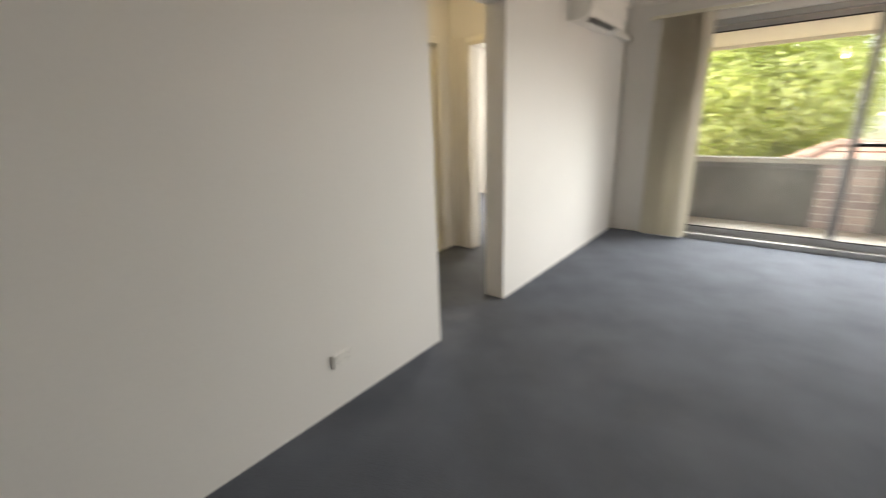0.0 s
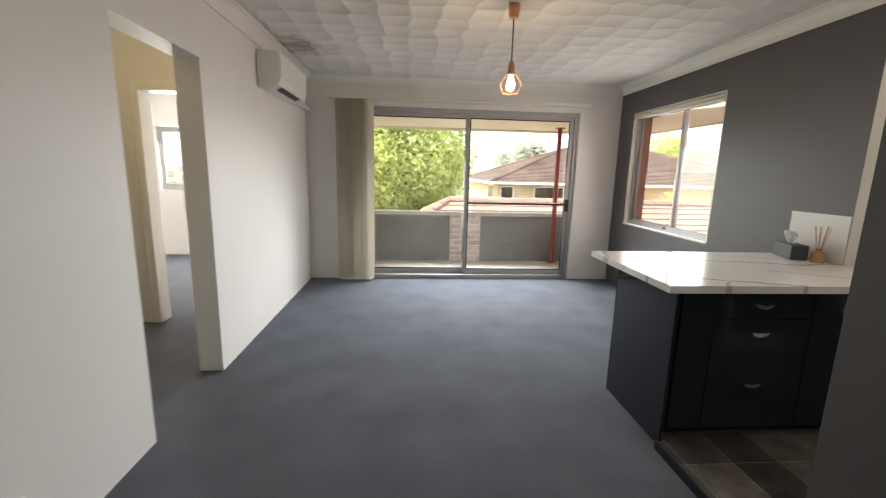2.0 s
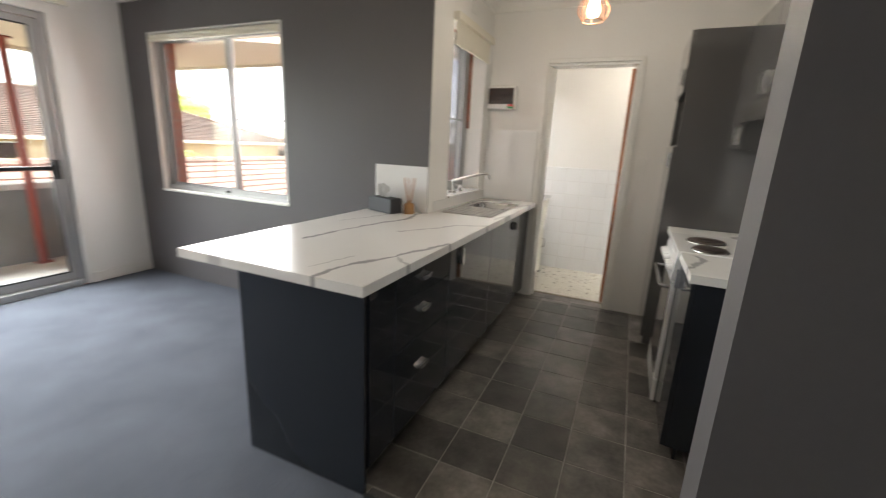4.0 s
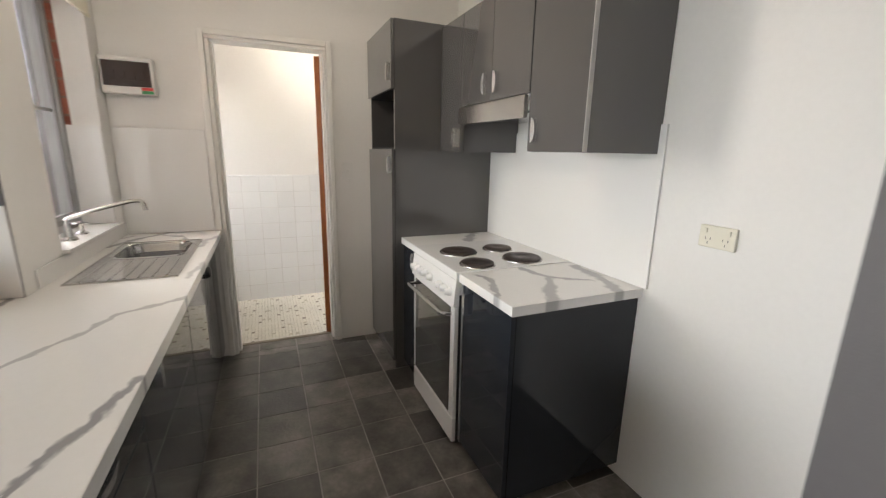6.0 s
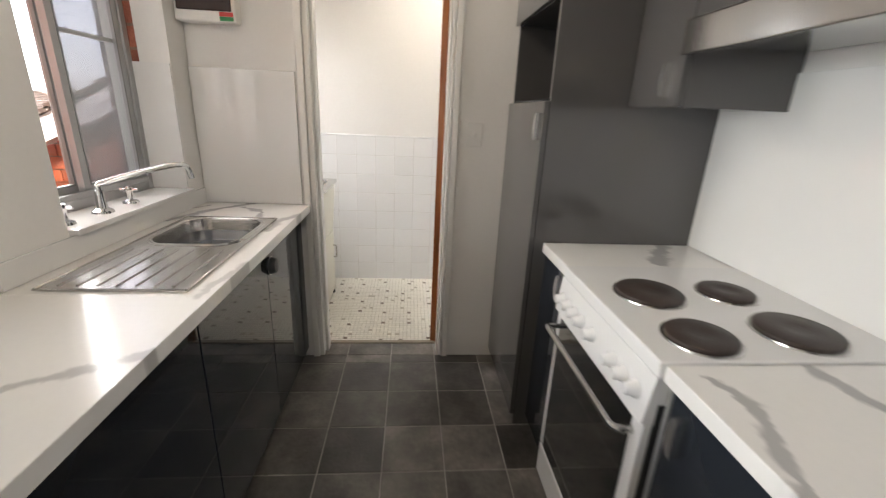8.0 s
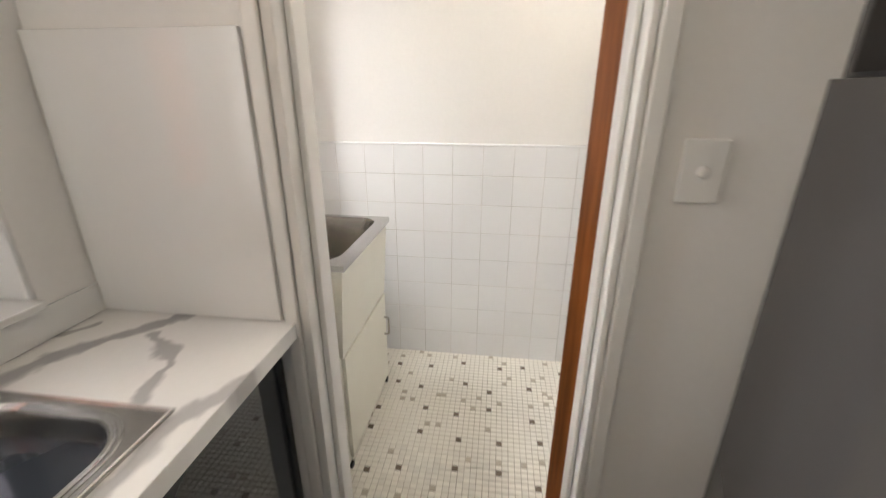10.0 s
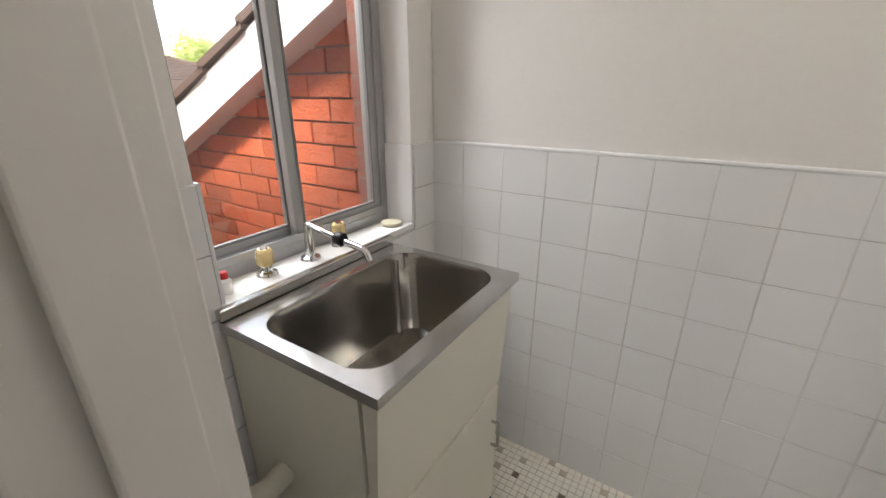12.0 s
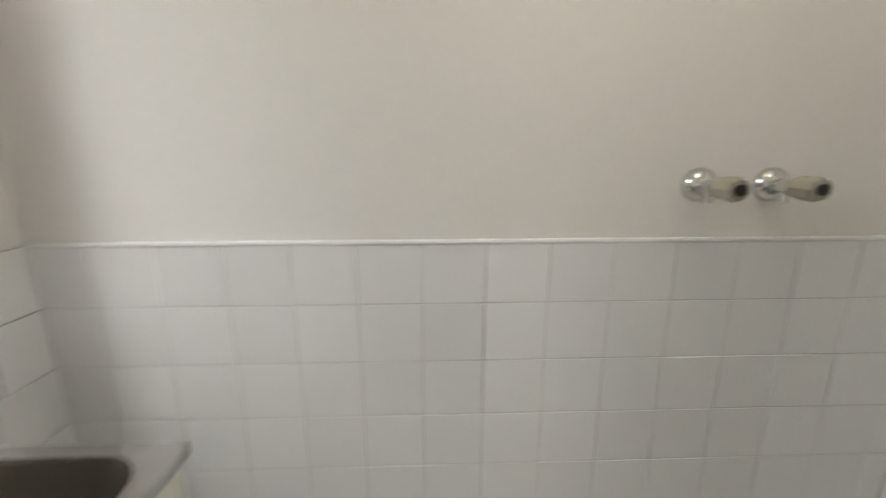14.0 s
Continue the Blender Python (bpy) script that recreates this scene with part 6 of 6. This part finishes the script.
_bm.faces.new(e[1][::-1])
part("bargeboard", _bm, WHITE_BOARD, _g, "white painted bargeboard")
_bm = bmesh.new()
pts = [(-2.84, gable_top(-2.84) + 0.004), (-0.72, gable_top(-0.72) + 0.004), (-0.72, gable_top(-0.72) + 0.02), (-2.84, gable_top(-2.84) + 0.02)]
e = [[_bm.verts.new((x, y, z)) for y, z in pts] for x in (GX - 0.109, GX + 0.5)]
for i in range(4):
    _bm.faces.new((e[0][i], e[0][(i + 1) % 4], e[1][(i + 1) % 4], e[1][i]))
_bm.faces.new(e[0])
_bm.faces.new(e[1][::-1])
part("eave_lining", _bm, WHITE_BOARD, _g)
_bm = bmesh.new()
for i in range(7):
    y1 = -0.60 - i * 0.33
    y0 = max(y1 - 0.36, -2.845)
    for j in range(14):
        xa = GX - 0.16 + j * 0.25
        z0, z1 = gable_top(y0) + 0.172, gable_top(y1) + 0.172
        vs = [_bm.verts.new(p) for p in ((xa, y0, z0), (xa + 0.245, y0, z0), (xa + 0.245, y1, z1 + 0.02), (xa, y1, z1 + 0.02), (xa, y0, z0 + 0.03), (xa + 0.245, y0, z0 + 0.03), (xa + 0.245, y1, z1 + 0.055), (xa, y1, z1 + 0.055))]
        for q in ((0, 1, 2, 3), (4, 5, 6, 7), (0, 1, 5, 4), (1, 2, 6, 5), (2, 3, 7, 6), (3, 0, 4, 7)):
            _bm.faces.new([vs[k] for k in q])
part("roof_tiles", _bm, DARK_ROOF, _g)

# ---- pieces of walls and floors ----
_brick_meshes = {}


def brick_mesh(l, h):
    key = (round(l, 3), round(h, 3))
    if key not in _brick_meshes:
        _brick_meshes[key] = finish("brick", boxes((-0.012, 0.03, 0, l, 0, h), bevel=0.0), BRICK_RED)
    return _brick_meshes[key]


rnd = random.Random(11)
for row in range(-15, 3):
    z = 1.4925 + row * 0.0935
    y = -2.931 - (0.0 if row % 2 == 0 else 0.12)
    while y < -1.26:
        a, b = max(y, -2.838), min(y + 0.24, -1.24)
        if b - a > 0.03 and gable_top(a) > z + 0.02:
            h = min(0.084, gable_top(a) - z)
            ob = new("brick", brick_mesh(b - a - 0.008, h))
            ob.parent = _g
            ob.matrix_parent_inverse = _g.matrix_basis.inverted()
            ob.location = (GX + rnd.uniform(-0.003, 0.003), a + 0.004, z)
        y += 0.24

# kitchen floor tiles
kf = bpy.data.objects["floor_kitchen"]
_cut = {}


def floor_tile(x0, x1, y0, y1):
    if x1 - x0 < 0.02 or y1 - y0 < 0.02:
        return
    key = (round(x1 - x0, 4), round(y1 - y0, 4))
    if key not in _cut:
        _cut[key] = finish("floor_tile", boxes((-key[0] / 2, key[0] / 2, -key[1] / 2, key[1] / 2, -0.006, 0.0), bevel=0.0015), VINYL)
    ob = new("floor_tile", _cut[key])
    ob.parent = kf
    ob.location = ((x0 + x1) / 2, (y0 + y1) / 2, KF)


for i in range(-2, 11):
    for j in range(-4, 4):
        x0, x1 = 2.903 + i * 0.2425 + 0.0025, 2.903 + (i + 1) * 0.2425 - 0.0025
        y0, y1 = -4.2225 + j * 0.2425 + 0.0025, -4.2225 + (j + 1) * 0.2425 - 0.0025
        a0, a1, b0, b1 = max(x0, 2.628), min(x1, 5.163), max(y0, -5.177), min(y1, -3.465)
        if a0 < 2.66:
            b1 = min(b1, -3.562)
        floor_tile(a0, a1, b0, b1)
        floor_tile(max(x0, 5.165), min(x1, 5.284), max(y0, -4.244), min(y1, -3.614))

# laundry wall tiles, 152 mm, with pale joints
P = 0.1452
le = bpy.data.objects["wall_laundry_east"]
structure("wall_tile_bed_east", boxes((6.3764, 6.3855, -5.176, -3.092, 0.001, 1.167)), GROUT, "grout bed behind the laundry tiles", "grout")
bed = bpy.data.objects["wall_tile_bed_east"]
_wt = {}


def wall_tile(parent, x, y, z, wy, wz, axis):
    key = (axis, round(wy, 3), round(wz, 3))
    if key not in _wt:
        a, b = key[1] / 2, key[2] / 2
        _wt[key] = finish("wall_tile", boxes((-0.0035, 0.0035, -a, a, -b, b) if axis == "x" else (-a, a, -0.0035, 0.0035, -b, b), bevel=0.0015), TILE)
    ob = new("wall_tile", _wt[key])
    ob.parent = parent
    ob.location = (x, y, z)


for i in range(9):
    z1 = 1.1665 - i * P
    z0 = max(z1 - P + 0.0025, 0.003)
    for j in range(15):
        y0, y1 = -3.365 - j * P - P + 0.00125, -3.365 - j * P - 0.00125
        y0, y1 = max(y0, -5.176), min(y1, -3.094)
        if y1 - y0 > 0.02 and z1 - z0 > 0.02:
            wall_tile(bed, 6.3783 + rnd.uniform(-0.0006, 0.0006), (y0 + y1) / 2, (z0 + z1) / 2, y1 - y0, z1 - z0, "x")
for j in (-2, -1):
    for i in range(9):
        z1 = 1.1665 - i * P
        z0 = max(z1 - P + 0.0025, 0.003)
        y1 = min(-3.365 + (-j) * P - 0.00125, -3.094)
        y0 = -3.365 + (-j - 1) * P + 0.00125
        if y1 - y0 > 0.02:
            wall_tile(bed, 6.3783, (y0 + y1) / 2, (z0 + z1) / 2, y1 - y0, z1 - z0, "x")
structure("wall_tile_bed_north", boxes((5.287, 5.556, -3.0965, -3.0905, 0.001, 1.167), (6.259, 6.379, -3.0965, -3.0905, 0.001, 1.167), (5.556, 6.259, -3.0965, -3.0905, 0.001, 0.882)), GROUT, "grout bed behind the laundry tiles", "grout")
bed2 = bpy.data.objects["wall_tile_bed_north"]
for i in range(9):
    z1 = 1.1665 - i * P
    z0 = max(z1 - P + 0.0025, 0.003)
    for k in range(9):
        x1 = 6.374 - k * P
        x0 = x1 - P + 0.0025
        if z1 > 0.884:
            zz0 = z0
            if x0 < LW[1] and x1 > LW[0]:
                if x1 > LW[1] + 0.02:
                    x0 = LW[1] + 0.002
                elif x0 < LW[0] - 0.02:
                    x1 = LW[0] - 0.002
                elif z0 < 0.86:
                    z1c = 0.880
                    wall_tile(bed2, (x0 + x1) / 2, -3.0985, (z0 + z1c) / 2, x1 - x0, z1c - z0, "y")
                    continue
                else:
                    continue
        x0 = max(x0, 5.302)
        if x1 - x0 > 0.02:
            wall_tile(bed2, (x0 + x1) / 2, -3.0985, (z0 + z1) / 2, x1 - x0, z1 - z0, "y")

# laundry mosaic floor, 24.5 mm
lf = bpy.data.objects["floor_laundry"]
MP = 0.0245
mos = {}
for nm, mt in (("cream", MOSAIC), ("brown", MOSAIC_BROWN), ("tan", MOSAIC_TAN)):
    mos[nm] = finish("mosaic_tile", boxes((-0.0108, 0.0108, -0.0108, 0.0108, -0.002, 0.004)), mt)
rest = {"cream": [], "brown": [], "tan": []}
nx, ny = int((6.375 - 5.32) / MP), int((5.175 - 3.11) / MP)
pick = {}
for ci in range(nx // 7 + 2):
    for cj in range(ny // 7 + 2):
        pick[(ci * 7 + 2 + rnd.randrange(3), cj * 7 + 2 + rnd.randrange(3))] = "brown"
        pick[(ci * 7 + rnd.choice((0, 5, 6)), cj * 7 + rnd.randrange(7))] = "tan"
        if rnd.random() < 0.25:
            pick[(ci * 7 + rnd.randrange(7), cj * 7 + rnd.choice((0, 6)))] = "tan"
made = 0
for i in range(nx):
    for j in range(ny):
        x, y = 5.322 + (i + 0.5) * MP, -3.11 - (j + 0.5) * MP
        kind = pick.get((i, j), "cream")
        near = -4.20 < y < -3.62 and 5.36 < x < 5.80
        if near and made < 300:
            ob = new("mosaic_tile", mos[kind])
            ob.parent = lf
            ob.location = (x + rnd.uniform(-0.0006, 0.0006), y + rnd.uniform(-0.0006, 0.0006), 0.006 + rnd.uniform(-0.0004, 0.0004))
            made += 1
        else:
            rest[kind].append((x + rnd.uniform(-0.0006, 0.0006), y + rnd.uniform(-0.0006, 0.0006)))
for kind, mt in (("cream", MOSAIC), ("brown", MOSAIC_BROWN), ("tan", MOSAIC_TAN)):
    verts, faces = [], []
    for x, y in rest[kind]:
        k = len(verts)
        r = 0.0108
        for z in (0.004, 0.010):
            verts += [(x - r, y - r, z), (x + r, y - r, z), (x + r, y + r, z), (x - r, y + r, z)]
        faces += [(k + 4, k + 5, k + 6, k + 7)] + [(k + a, k + (a + 1) % 4, k + 4 + (a + 1) % 4, k + 4 + a) for a in range(4)]
    me = bpy.data.meshes.new("mosaic_field")
    me.from_pydata(verts, [], faces)
    me.materials.append(mt)
    ob = new("mosaic_field", me)
    ob.parent = lf
    tagged(ob, kind="stuff")
